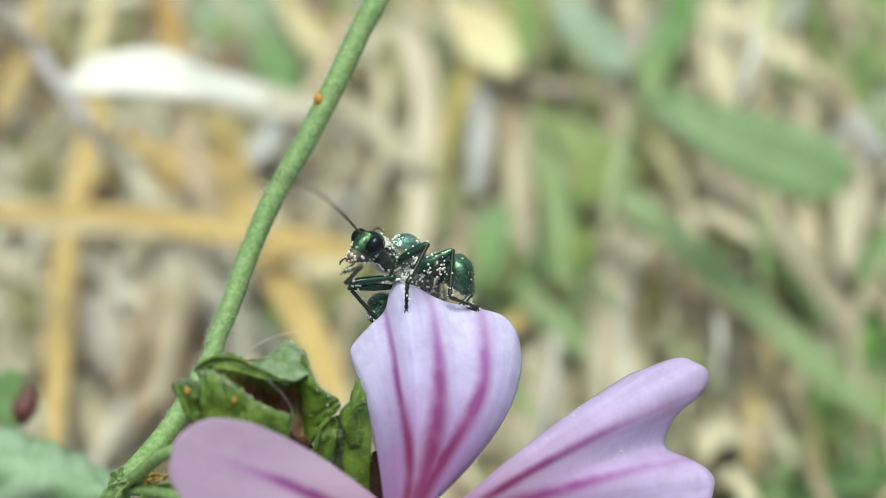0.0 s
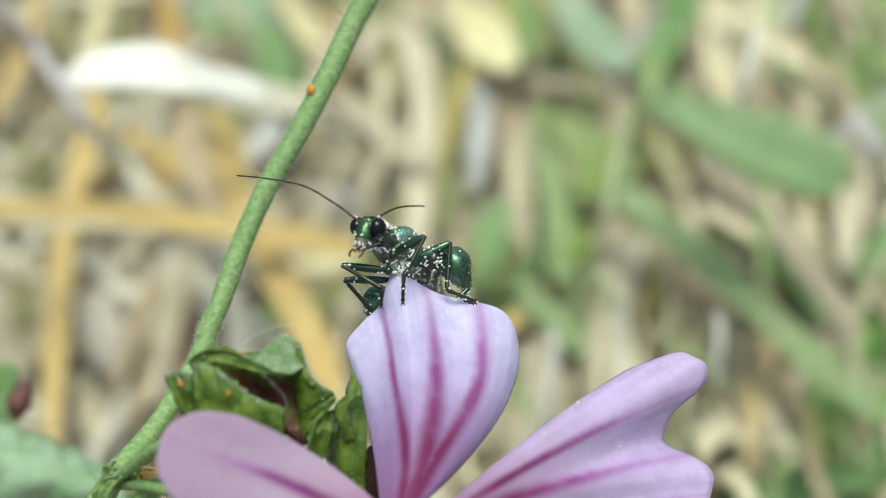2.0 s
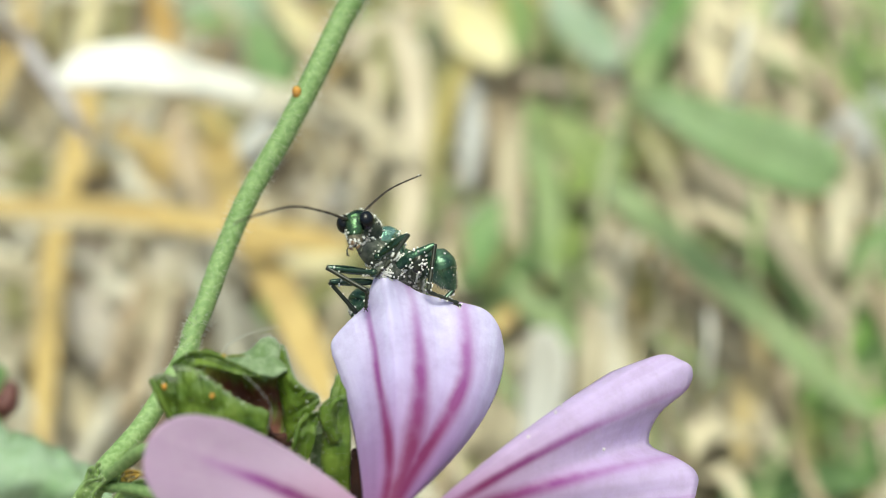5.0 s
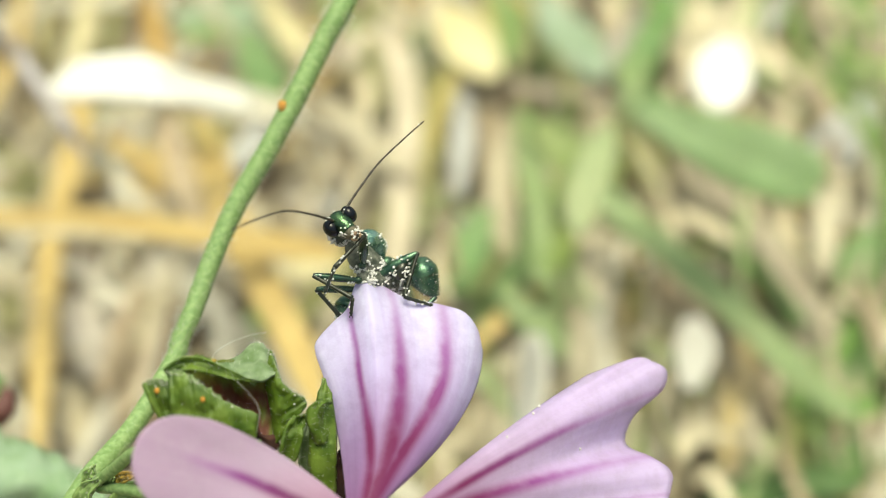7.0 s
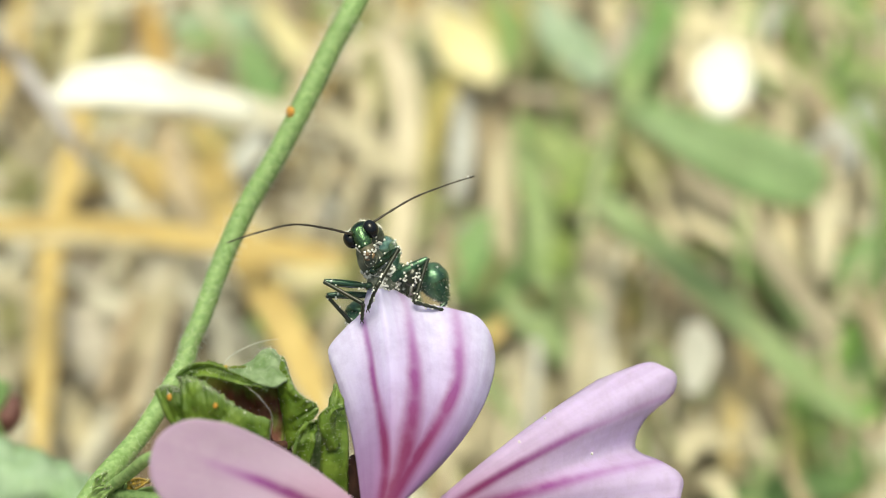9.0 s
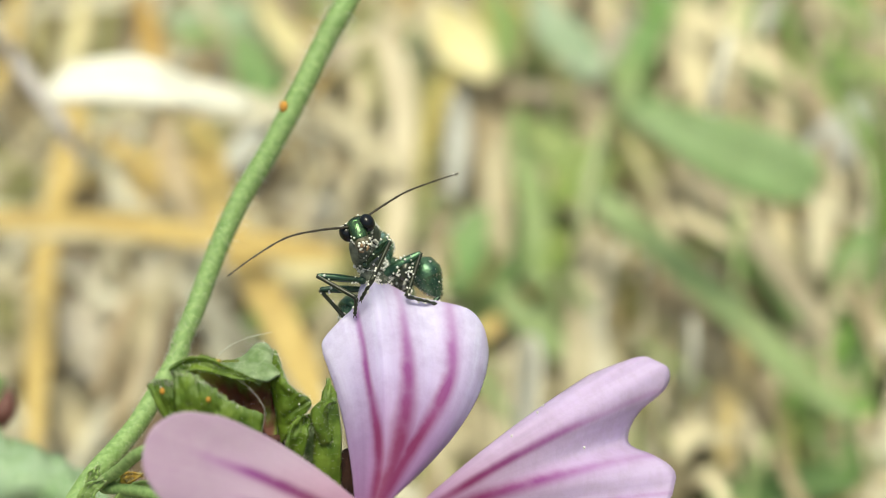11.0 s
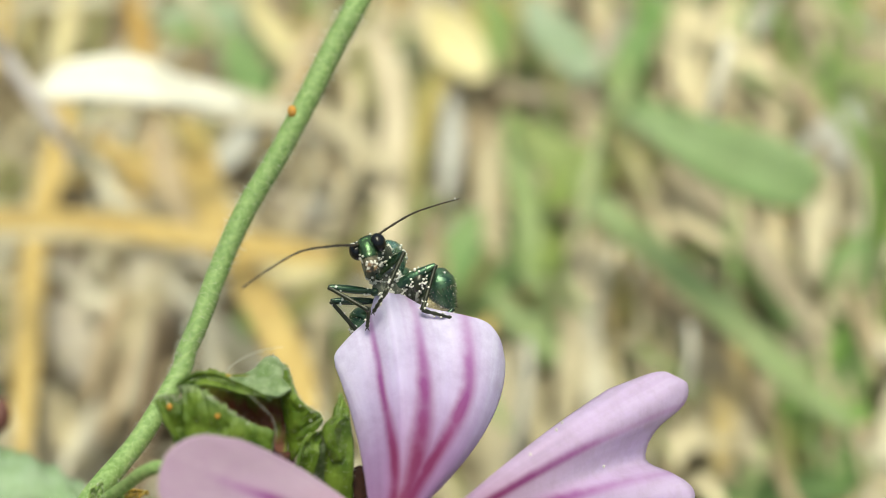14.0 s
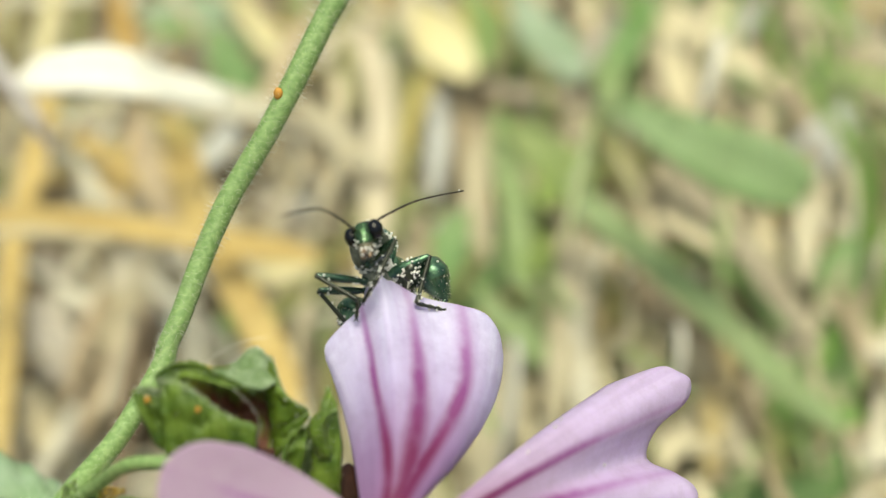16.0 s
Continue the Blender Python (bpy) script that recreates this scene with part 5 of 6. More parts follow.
def hairs():
    rng = random.Random(3)
    bm = bmesh.new()
    st = spline([(-16.4, -12, 1.2, 0.62), (-14.7, -9.46, -1.8, 0.56), (-13.03, -6.28, -3.4, 0.57), (-12.75, -5.05, -3.9, 0.57), (-12.18, -3.49, -4.5, 0.58), (-11.19, -0.29, -5.5, 0.6), (-9.86, 2.99, -6.2, 0.62), (-8.05, 6.33, -6.8, 0.64), (-6.41, 9.72, -7.4, 0.66), (-4.86, 13.21, -8.2, 0.68), (-3.98, 15.00, -8.7, 0.69)], 400)
    for i in range(5200):
        p = st[rng.randrange(400)]
        a = rng.uniform(0, 2 * math.pi)
        d = Vector((math.cos(a) * 0.9, math.cos(a) * -0.4 + rng.uniform(-0.3, 0.3), math.sin(a))).normalized()
        b = Vector(p[:3]) + d * p[3] * 0.9
        e = b + d * rng.uniform(0.08, 0.34 if p[1] < -4.5 else 0.6) + Vector((rng.uniform(-0.08, 0.08), rng.uniform(-0.12, 0.12), 0))
        tube(bm, [(*b, 0.007), (*e, 0.003)], n=2, sides=3)
    tagged(part("stem_hairs", bm, HAIR, stem, "fine white hairs on the stem"), kind="stuff")
    for pts in ([(-9.84, -5.5, 5.0, 0.024), (-9.48, -4.93, 5.2, 0.024), (-8.62, -4.42, 5.4, 0.021), (-7.77, -4.13, 5.6, 0.017), (-6.93, -3.98, 5.8, 0.010)],
                [(-7.37, -8.91, 6.2, 0.009), (-7.18, -7.94, 6.4, 0.010), (-7.37, -7.29, 6.6, 0.009), (-7.91, -6.65, 6.6, 0.008), (-8.56, -6.21, 6.2, 0.005)]):
        bm = bmesh.new()
        tube(bm, pts, n=16, sides=5)
        part("fibre", bm, HAIR, mallow, "loose white fibre caught on the sepals")
    bm = bmesh.new()
    for q in ((6.78, -7.9, 4.0), (5.06, -9.27, 5.3), (8.97, -10.2, 3.4), (6.44, -8.2, 4.5)):
        ball(bm, q, (0.07, 0.09, 0.07), sub=1)
    tagged(part("pollen_specks", bm, POLLEN, mallow, "white pollen specks on the petal"), kind="stuff")


front_lobe = front_petal()
near_petal = side_petals()
stem = stems()
withered_flower()
yellow_leaf()
hairs()


# ---- blurred neighbours at the lower left ----
def neighbour_leaf():
    """A crumpled downy leaf of a neighbouring plant, with a thick stalk along its lower side."""
    base = far(-27.7, -11.5, 1.34)
    ridge = spline([(-29.5, -9.3), (-26.0, -9.2), (-23.6, -9.5), (-21.2, -10.3), (-18.9, -11.4), (-16.9, -12.7)], 40)
    foot = spline([(-29.5, -16.0), (-25.5, -15.6), (-21.5, -15.4), (-17.5, -15.0), (-16.2, -14.6)], 40)
    bm, rows = bmesh.new(), []
    for j in range(16):
        s, row = j / 15, []
        for i in range(40):
            x, y = ridge[i] * (1 - s) + foot[i] * s
            y += 0.5 * (1 - s) * (noise.noise((i * 0.42, 2.0, 0.0)) + 0.5 * noise.noise((i * 1.3, 7.0, 0.0)))
            k = 1.36 - 0.07 * math.sin(math.pi * s) + 0.02 * noise.noise((x * 0.5, y * 0.9, 4.0))
            row.append(tuple((far(x, y, k) - base) * 1000))
        rows.append(row)
    sheet(bm, rows, thickness=0.35)
    leaf = obj("downy_leaf", bm, STALK)
    leaf.location = base
    tagged(leaf, "pale green downy leaf of a neighbouring plant", "leaf", GROUPS["leaf"])
    rng = random.Random(41)
    bm = bmesh.new()
    faces = list(leaf.data.polygons)
    for f in rng.choices(faces, [f.area for f in faces], k=900):
        c = f.center * 1000
        d = (f.normal + Vector((rng.uniform(-0.5, 0.5), rng.uniform(-0.5, 0.5), rng.uniform(-0.1, 0.9)))).normalized() * rng.uniform(0.15, 0.55)
        tube(bm, [(*c, 0.02), (*(c + d), 0.006)], n=2, sides=3)
    tagged(part("leaf_hairs", bm, HAIR, leaf, "short white hairs"), kind="stuff")


neighbour_leaf()
MAUVE_BROWN = straw_material("red_brown_bud", (0.15, 0.05, 0.045), (0.09, 0.035, 0.03))
bud = blade("withered_bud", MAUVE_BROWN, "withered reddish-brown bud on a green stalk", "flower bud", [(-22.5, -9.3, 1.45, 0.5), (-22.3, -8.6, 1.45, 1.1), (-22.05, -8.0, 1.45, 0.85), (-22.0, -7.3, 1.45, 0.3)], 1.25, round_stem=True)
bm = bmesh.new()
tube(bm, [(*(far(x, y, 1.45) - bud.location), r) for x, y, r in ((-22.6, -9.5, 0.0005), (-23.1, -10.5, 0.00035), (-24.1, -11.7, 0.0004), (-25.3, -13.8, 0.0005))], n=14, sides=8, scale=1.0)
part("bud_stalk", bm, STALK, bud, "green stalk")
bm = bmesh.new()
tube(bm, [(*(far(x, y, 1.44) - bud.location), r) for x, y, r in ((-22.7, -9.68, 0.0003), (-22.9, -9.02, 0.0007), (-23, -8.36, 0.0005), (-23, -7.82, 0.0001))], n=10, sides=8, scale=1.0, flat=0.4)
part("sepal", bm, SAGE, bud, "green sepal")
blade("broad_leaf", SAGE, "small pale green leaf behind the bud", "leaf", [(-24.4, -9.562), (-23.5, -7.763), (-22.6, -6.564)], 1.8, k=1.5)


# ---- the beetle ----
BASE = (-1.04, -3.19, -1.5)
beetle = root("flower_beetle", "metallic green beetle with swollen hind thighs, dusted with white pollen", "beetle", at=BASE)
OFF = mm(*BASE)


def aim(a, b, up=(0, 1, 0)):
    """The pose, in the beetle's space, of a limb from a towards b (both in the flower's axes, mm)."""
    a, b = mm(*a) - OFF, mm(*b) - OFF
    x = (b - a).normalized()
    z = x.cross(Vector(up)).normalized()
    y = z.cross(x)
    m = Matrix((x, y, z)).transposed().to_4x4()
    m.translation = a
    return m


def limb(name, profile, mat, parent, a, b, label="", sides=10, bend=0.0):
    """A limb along x from a to b; profile: (share of the length, radius, radius factor sideways)."""
    ln = (Vector(b) - Vector(a)).length
    bm = bmesh.new()
    tube(bm, [(s * ln, bend * math.sin(math.pi * s), 0, r) for s, r in profile], n=14, sides=sides)
    ob = part(name, bm, mat, parent, label)
    ob.matrix_basis, ob["reach"] = aim(a, b), ln
    return ob


def grains(on, count, seed, size=0.072, keep=None):
    """Pollen grains stuck on a part's surface."""
    rng = random.Random(seed)
    me = on.data
    faces = [f for f in me.polygons if keep is None or keep(f.center * 1000, f.normal)]
    bm = bmesh.new()
    if not faces:
        return
    weights = [f.area * (0.04 + max(0.0, 0.15 + noise.noise((f.center * 1000 + Vector((seed, 0, 0))) * 1.1)) ** 2 * 8) for f in faces]
    for f in rng.choices(faces, weights, k=count):
        vs = [me.vertices[v].co for v in f.vertices]
        p, q = rng.random(), rng.random()
        at = vs[0].lerp(vs[1], p).lerp(vs[-1], q)
        r = size * rng.uniform(0.6, 1.2)
        ball(bm, (at + f.normal * r * 0.0006) * 1000, (r, r, r), sub=1)
    tagged(part("pollen", bm, POLLEN, on, "white pollen grains"), kind="stuff")


def shift(bm):
    bmesh.ops.translate(bm, vec=-OFF, verts=bm.verts)
    return bm


THIGH = [(0, 0.1), (0.2, 0.18), (0.55, 0.22), (0.85, 0.18), (1, 0.12)]
SHIN = [(0, 0.13), (0.2, 0.115), (0.7, 0.12), (1, 0.14)]
FOOT = [(0, 0.10), (0.15, 0.125), (0.3, 0.08), (0.4, 0.12), (0.55, 0.075), (0.65, 0.115), (0.8, 0.07), (0.9, 0.12), (1, 0.06)]


def leg(name, label, hip, knee, ankle, toe, thigh=THIGH, dust=(10, 5, 3), seed=0, bend=0.0, shell=LEG):
    bm = bmesh.new()
    ball(bm, hip, (0.24, 0.24, 0.24), sub=2)
    coxa = part(name, shift(bm), LEG, beetle, label)
    f = limb("femur", thigh, shell, coxa, hip, knee)
    t = limb("tibia", SHIN, TIBIA, coxa, knee, ankle, bend=bend)
    s = limb("tarsus", FOOT, TIBIA, coxa, ankle, toe)
    for ob, n in zip((f, t, s), dust):
        grains(ob, n, seed + n)
    bm = bmesh.new()
    ln = (Vector(toe) - Vector(ankle)).length
    for k in (-1, 1):
        tube(bm, [(ln, 0, 0, 0.035), (ln + 0.1, -0.02, k * 0.07, 0.03), (ln + 0.16, -0.1, k * 0.1, 0.012)], n=6, sides=5)
    part("claw", bm, TIBIA, s)
    return f, t, s


def torso():
    bm = bmesh.new()
    tube(bm, [(-3.6, 0.2, 0.1, 0.1), (-3.45, 0.1, 0.0, 0.42), (-3.1, -0.15, -0.15, 0.64), (-2.68, -0.5, -0.35, 0.76), (-2.21, -0.78, -0.8, 0.78), (-1.85, -0.86, -1.3, 0.68), (-1.45, -0.93, -2.0, 0.5)], n=18, sides=20)
    chest = p = part("prothorax", shift(bm), UNDER, beetle, "grey downy prothorax")
    grains(p, 260, 10, keep=lambda c, n: n.z > -0.2)
    bm = bmesh.new()
    tube(bm, [(-2.55, -0.05, -0.4, 0.24), (-2.3, 0.16, -0.7, 0.48), (-2.0, 0.26, -1.1, 0.60), (-1.72, 0.10, -1.5, 0.58), (-1.6, -0.3, -1.8, 0.52), (-1.65, -0.85, -1.9, 0.46), (-1.7, -1.4, -1.9, 0.34)], n=24, sides=24)
    for v in bm.verts:
        v.co += v.co.normalized() * 0.00016 * noise.noise(v.co * 2600) + Vector((0, 0, 0.00007)) * noise.noise(v.co * 6000)
    p = part("pronotum", shift(bm), NOTUM, beetle, "pale blue-green metallic pronotum")
    grains(p, 60, 11)
    shield = p
    bm = bmesh.new()
    tube(bm, [(-2.51, -1.32, 0.1, 0.35), (-2.17, -1.42, -0.5, 0.62), (-1.51, -1.57, -1.7, 0.82), (-1.01, -2.11, -3.4, 0.85), (-0.59, -3.08, -6.0, 0.6), (-0.204, -4.04, -8.5, 0.2)], n=24, sides=20)
    u = part("underside", shift(bm), UNDER, beetle, "grey downy underside")
    grains(u, 520, 12, keep=lambda c, n: n.z > 0.0 and c.z > -2.6)
    rng = random.Random(7)
    for k in (-1, 1):
        bm = bmesh.new()
        tube(bm, [(-1.67, -0.649, -2.0 + 0.1 * k, 0.35), (-1.32, -0.975, -3.2, 0.55), (-0.845, -1.79, -5.4, 0.5), (-0.304, -3.18, -8.2, 0.26), (-0.137, -3.66, -9.2, 0.08)], n=18, sides=14)
        bmesh.ops.translate(bm, vec=mm(0.30 * k, 0.1, 0), verts=bm.verts)
        part("wing_case", shift(bm), SHELL, beetle, "tapering metallic green wing case")
    # down on the underside
    bm = bmesh.new()
    faces = list(u.data.polygons)
    for i in range(420):
        f = rng.choice(faces)
        c, d = f.center, (f.normal + Vector((rng.uniform(-0.6, 0.6), rng.uniform(-0.9, 0.1), rng.uniform(-0.4, 0.6)))).normalized()
        tube(bm, [(*(c * 1000), 0.007), (*(c * 1000 + d * rng.uniform(0.12, 0.26)), 0.003)], n=2, sides=3)
    tagged(part("down", bm, HAIR, u, "short grey hairs"), kind="stuff")
    return chest, shield


chest, shield = torso()
front_right = leg("front_leg", "slender dark green foreleg", (-2.69, -1.52, 0.3), (-5.08, -1.24, 0.9), (-2.95, -2.45, 1.1), (-3.05, -3.35, 0.8), seed=1, dust=(12, 3, 3))
front_left = leg("front_leg", "slender dark green foreleg", (-2.45, -0.686, 0.3), (-0.798, 0.325, 0.9), (-1.82, -1.79, 1.5), (-1.92, -3.13, 1.0), seed=2, dust=(9, 3, 5), thigh=[(0, 0.12), (0.25, 0.24), (0.6, 0.28), (0.88, 0.2), (1, 0.12)])
BROAD = [(0, 0.12), (0.2, 0.25), (0.55, 0.31), (0.88, 0.21), (1, 0.12)]
leg("middle_leg", "dark green middle leg", (-2.6, -2.03, -0.6), (-5.01, -2.01, 0.0), (-3.61, -3.64, -0.3), (-2.86, -4.38, -0.9), seed=3, dust=(8, 8, 1))
middle_left = leg("middle_leg", "green middle leg with a broad thigh", (-2.03, -1.48, -0.7), (0.484, 0.0303, -0.6), (0.36, -2.49, 0.0), (1.91, -3.3, -0.6), seed=4, dust=(40, 7, 8), thigh=BROAD, shell=SHELL)


def hind_leg(hip, belly, knee, ankle, toe, radius, seed, dust):
    bm = bmesh.new()
    ball(bm, hip, (0.3, 0.3, 0.3), sub=2)
    coxa = part("hind_leg", shift(bm), LEG, beetle, "hind leg with a strongly swollen green thigh")
    bm = bmesh.new()
    h, b, k = Vector(hip), Vector(belly), Vector(knee)
    tube(bm, [(*h, 0.18), (*h.lerp(b, 0.45), radius * 0.42), (*b, radius), (*b.lerp(k, 0.35), radius * 0.93), (*b.lerp(k, 0.7), radius * 0.58), (*k, 0.17)], n=22, sides=20)
    f = part("femur", shift(bm), SHELL, coxa, "swollen metallic green thigh")
    grains(f, dust + 8, seed)
    rng = random.Random(seed)
    bm = bmesh.new()
    low = [p for p in f.data.polygons if p.normal.y < 0.25]
    for i in range(900):
        p = rng.choice(low)
        c, d = p.center * 1000, (p.normal * 0.6 + Vector((rng.uniform(-0.3, 0.5), -0.8, rng.uniform(-0.2, 0.4)))).normalized()
        tube(bm, [(*c, 0.007), (*(c + d * rng.uniform(0.07, 0.18)), 0.003)], n=2, sides=3)
    tagged(part("bristles", bm, TIBIA, f, "short dark bristles"), kind="stuff")
    bm = bmesh.new()
    for i in range(420):
        p = rng.choice(f.data.polygons)
        c, d = p.center * 1000, (p.normal + Vector((rng.uniform(-0.4, 0.4), rng.uniform(-0.5, 0.2), rng.uniform(-0.3, 0.3)))).normalized()
        tube(bm, [(*c, 0.008), (*(c + d * rng.uniform(0.06, 0.15)), 0.003)], n=2, sides=3)
    tagged(part("down", bm, HAIR, f, "short pale hairs"), kind="stuff")
    t = limb("tibia", [(0, 0.14), (0.3, 0.13), (0.8, 0.15), (1, 0.16)], LEG, coxa, knee, ankle)
    s = limb("tarsus", FOOT, TIBIA, coxa, ankle, toe)
    grains(t, 10, seed + 1)
    grains(s, 6, seed + 2)


hind_leg((-1.02, -2.06, -3.8), (0.64, -1.06, -1.6), (1.52, -2.46, -1.2), (0.912, -3.1, -0.9), (1.93, -3.29, -0.4), 0.86, 21, 40)
# black ball added for the shaded hollow between the middle and hind thighs
bm = bmesh.new()
ball(bm, (-0.38, -1.0, -0.62), (0.46, 0.55, 0.36), sub=3)
for v in bm.verts:
    v.co += v.normal * 0.00008 * noise.noise(v.co * 3000)
grains(part("dark_hollow", shift(bm), TIBIA, beetle, "black ball added for the shaded hollow by the thigh"), 34, 61)
hind_leg((-1.97, -2.67, -3.8), (-3.32, -3.04, -1.6), (-3.83, -3.8, -0.9), (-3.18, -4.26, -1.4), (-2.59, -4.59, -1.8), 0.72, 22, 10)


def head():
    bm = bmesh.new()
    ball(bm, (0, 0.05, -0.18), (0.72, 0.68, 0.78), sub=3)
    tube(bm, [(0, 0.32, 0.12, 0.5), (0, -0.1, 0.34, 0.52), (0, -0.45, 0.50, 0.46), (0, -0.72, 0.60, 0.36), (0, -0.85, 0.64, 0.2)], n=20, sides=18)
    h = part("head", bm, FACE, beetle, "bright metallic green head")
    bm = bmesh.new()
    tube(bm, [(0, -0.05, -0.3, 0.5), (0, -0.45, -0.25, 0.46), (0, -0.75, 0.05, 0.36), (0, -0.95, 0.3, 0.22)], n=14, sides=14)
    c = part("throat", bm, CHEST, h, "dark downy throat")
    bm = bmesh.new()
    tube(bm, [(0, -0.5, 0.42, 0.40), (0, -0.8, 0.56, 0.42), (0, -1.05, 0.64, 0.36), (0, -1.22, 0.68, 0.2)], n=14, sides=16)
    snout = part("muzzle", bm, MUZZLE, h, "grey-brown downy muzzle")
    grains(snout, 34, 34)
    bm = bmesh.new()
    tube(bm, [(0, 0.10, -0.2, 0.52), (0, 0.0, -0.8, 0.62), (0, -0.22, -1.4, 0.68), (0, -0.45, -2.0, 0.56)], n=14, sides=16)
    collar = part("neck", bm, CHEST, h, "dark downy neck")
    grains(collar, 230, 35, keep=lambda c, n: n.y > 0.2 or c.z < -0.9)
    rng = random.Random(36)
    bm = bmesh.new()
    crown = [f for f in collar.data.polygons if f.normal.y > -0.3]
    for i in range(260):
        f = rng.choice(crown)
        q, d = f.center * 1000, (f.normal + Vector((rng.uniform(-0.5, 0.5), rng.uniform(0, 0.6), rng.uniform(-0.3, 0.3)))).normalized()
        tube(bm, [(*q, 0.007), (*(q + d * rng.uniform(0.1, 0.26)), 0.003)], n=2, sides=3)
    tagged(part("down", bm, HAIR, collar, "short pale hairs"), kind="stuff")
    for k in (-1, 1):
        bm = bmesh.new()
        ball(bm, (0.62 * k, 0.06, 0.22), (0.40, 0.50, 0.48), sub=4)
        part("eye", bm, EYE, h, "bulging blue-black eye")
        bm = bmesh.new()
        tube(bm, [(0.2 * k, -1.08, 0.72, 0.09), (0.22 * k, -1.24, 0.78, 0.09), (0.08 * k, -1.36, 0.82, 0.04)], n=8, sides=8)
        part("mandible", bm, MOUTH, h, "pale brown mandible")
        bm = bmesh.new()
        tube(bm, [(0.22 * k, -1.0, 0.6, 0.05), (0.4 * k, -1.3, 0.8, 0.045), (0.36 * k, -1.55, 0.95, 0.06), (0.26 * k, -1.66, 1.0, 0.03)], n=10, sides=7)
        part("palp", bm, TIBIA, h, "thin jointed palp")
    bm = bmesh.new()
    ball(bm, (0, -1.02, 0.92), (0.22, 0.13, 0.12), sub=2)
    part("upper_lip", bm, MOUTH, h, "pale upper lip")
    grains(h, 56, 31, keep=lambda c, n: c.y < -0.3 or (c.y > 0.35 and c.z < 0.1))
    grains(c, 24, 32)
    return h


beetle_head = head()


def feeler(k):
    """A threadlike jointed antenna along x, gently arched."""
    bow = 1.0 if k < 0 else 0.5
    bm = bmesh.new()
    path = spline([(0, 0, 0), (0.5, 0.14 * bow, 0), (1.7, 0.45 * bow, 0), (3.5, 0.72 * bow, 0.05), (5.5, 0.42 * bow, 0.1), (7.2, 0.0, 0.1)], 67)
    tube(bm, [(*p, (0.085 - 0.045 * i / 66) * (1.12 if i % 6 in (4, 5) else 0.9)) for i, p in enumerate(path)], n=133, sides=7)
    ob = part("antenna", bm, FEELER, beetle_head, "long thin black jointed antenna")
    bm = bmesh.new()
    for i in (9, 10, 11, 12) if k < 0 else (8, 63):
        p = path[i]
        ball(bm, (p[0], p[1] + 0.07, p[2] + 0.05), (0.06, 0.055, 0.06), sub=1)
    tagged(part("pollen", bm, POLLEN, ob, "white pollen grains"), kind="stuff")
    ob.location = mm(0.29 * k, 0.24, 0.52)
    return ob


feelers = feeler(-1), feeler(1)


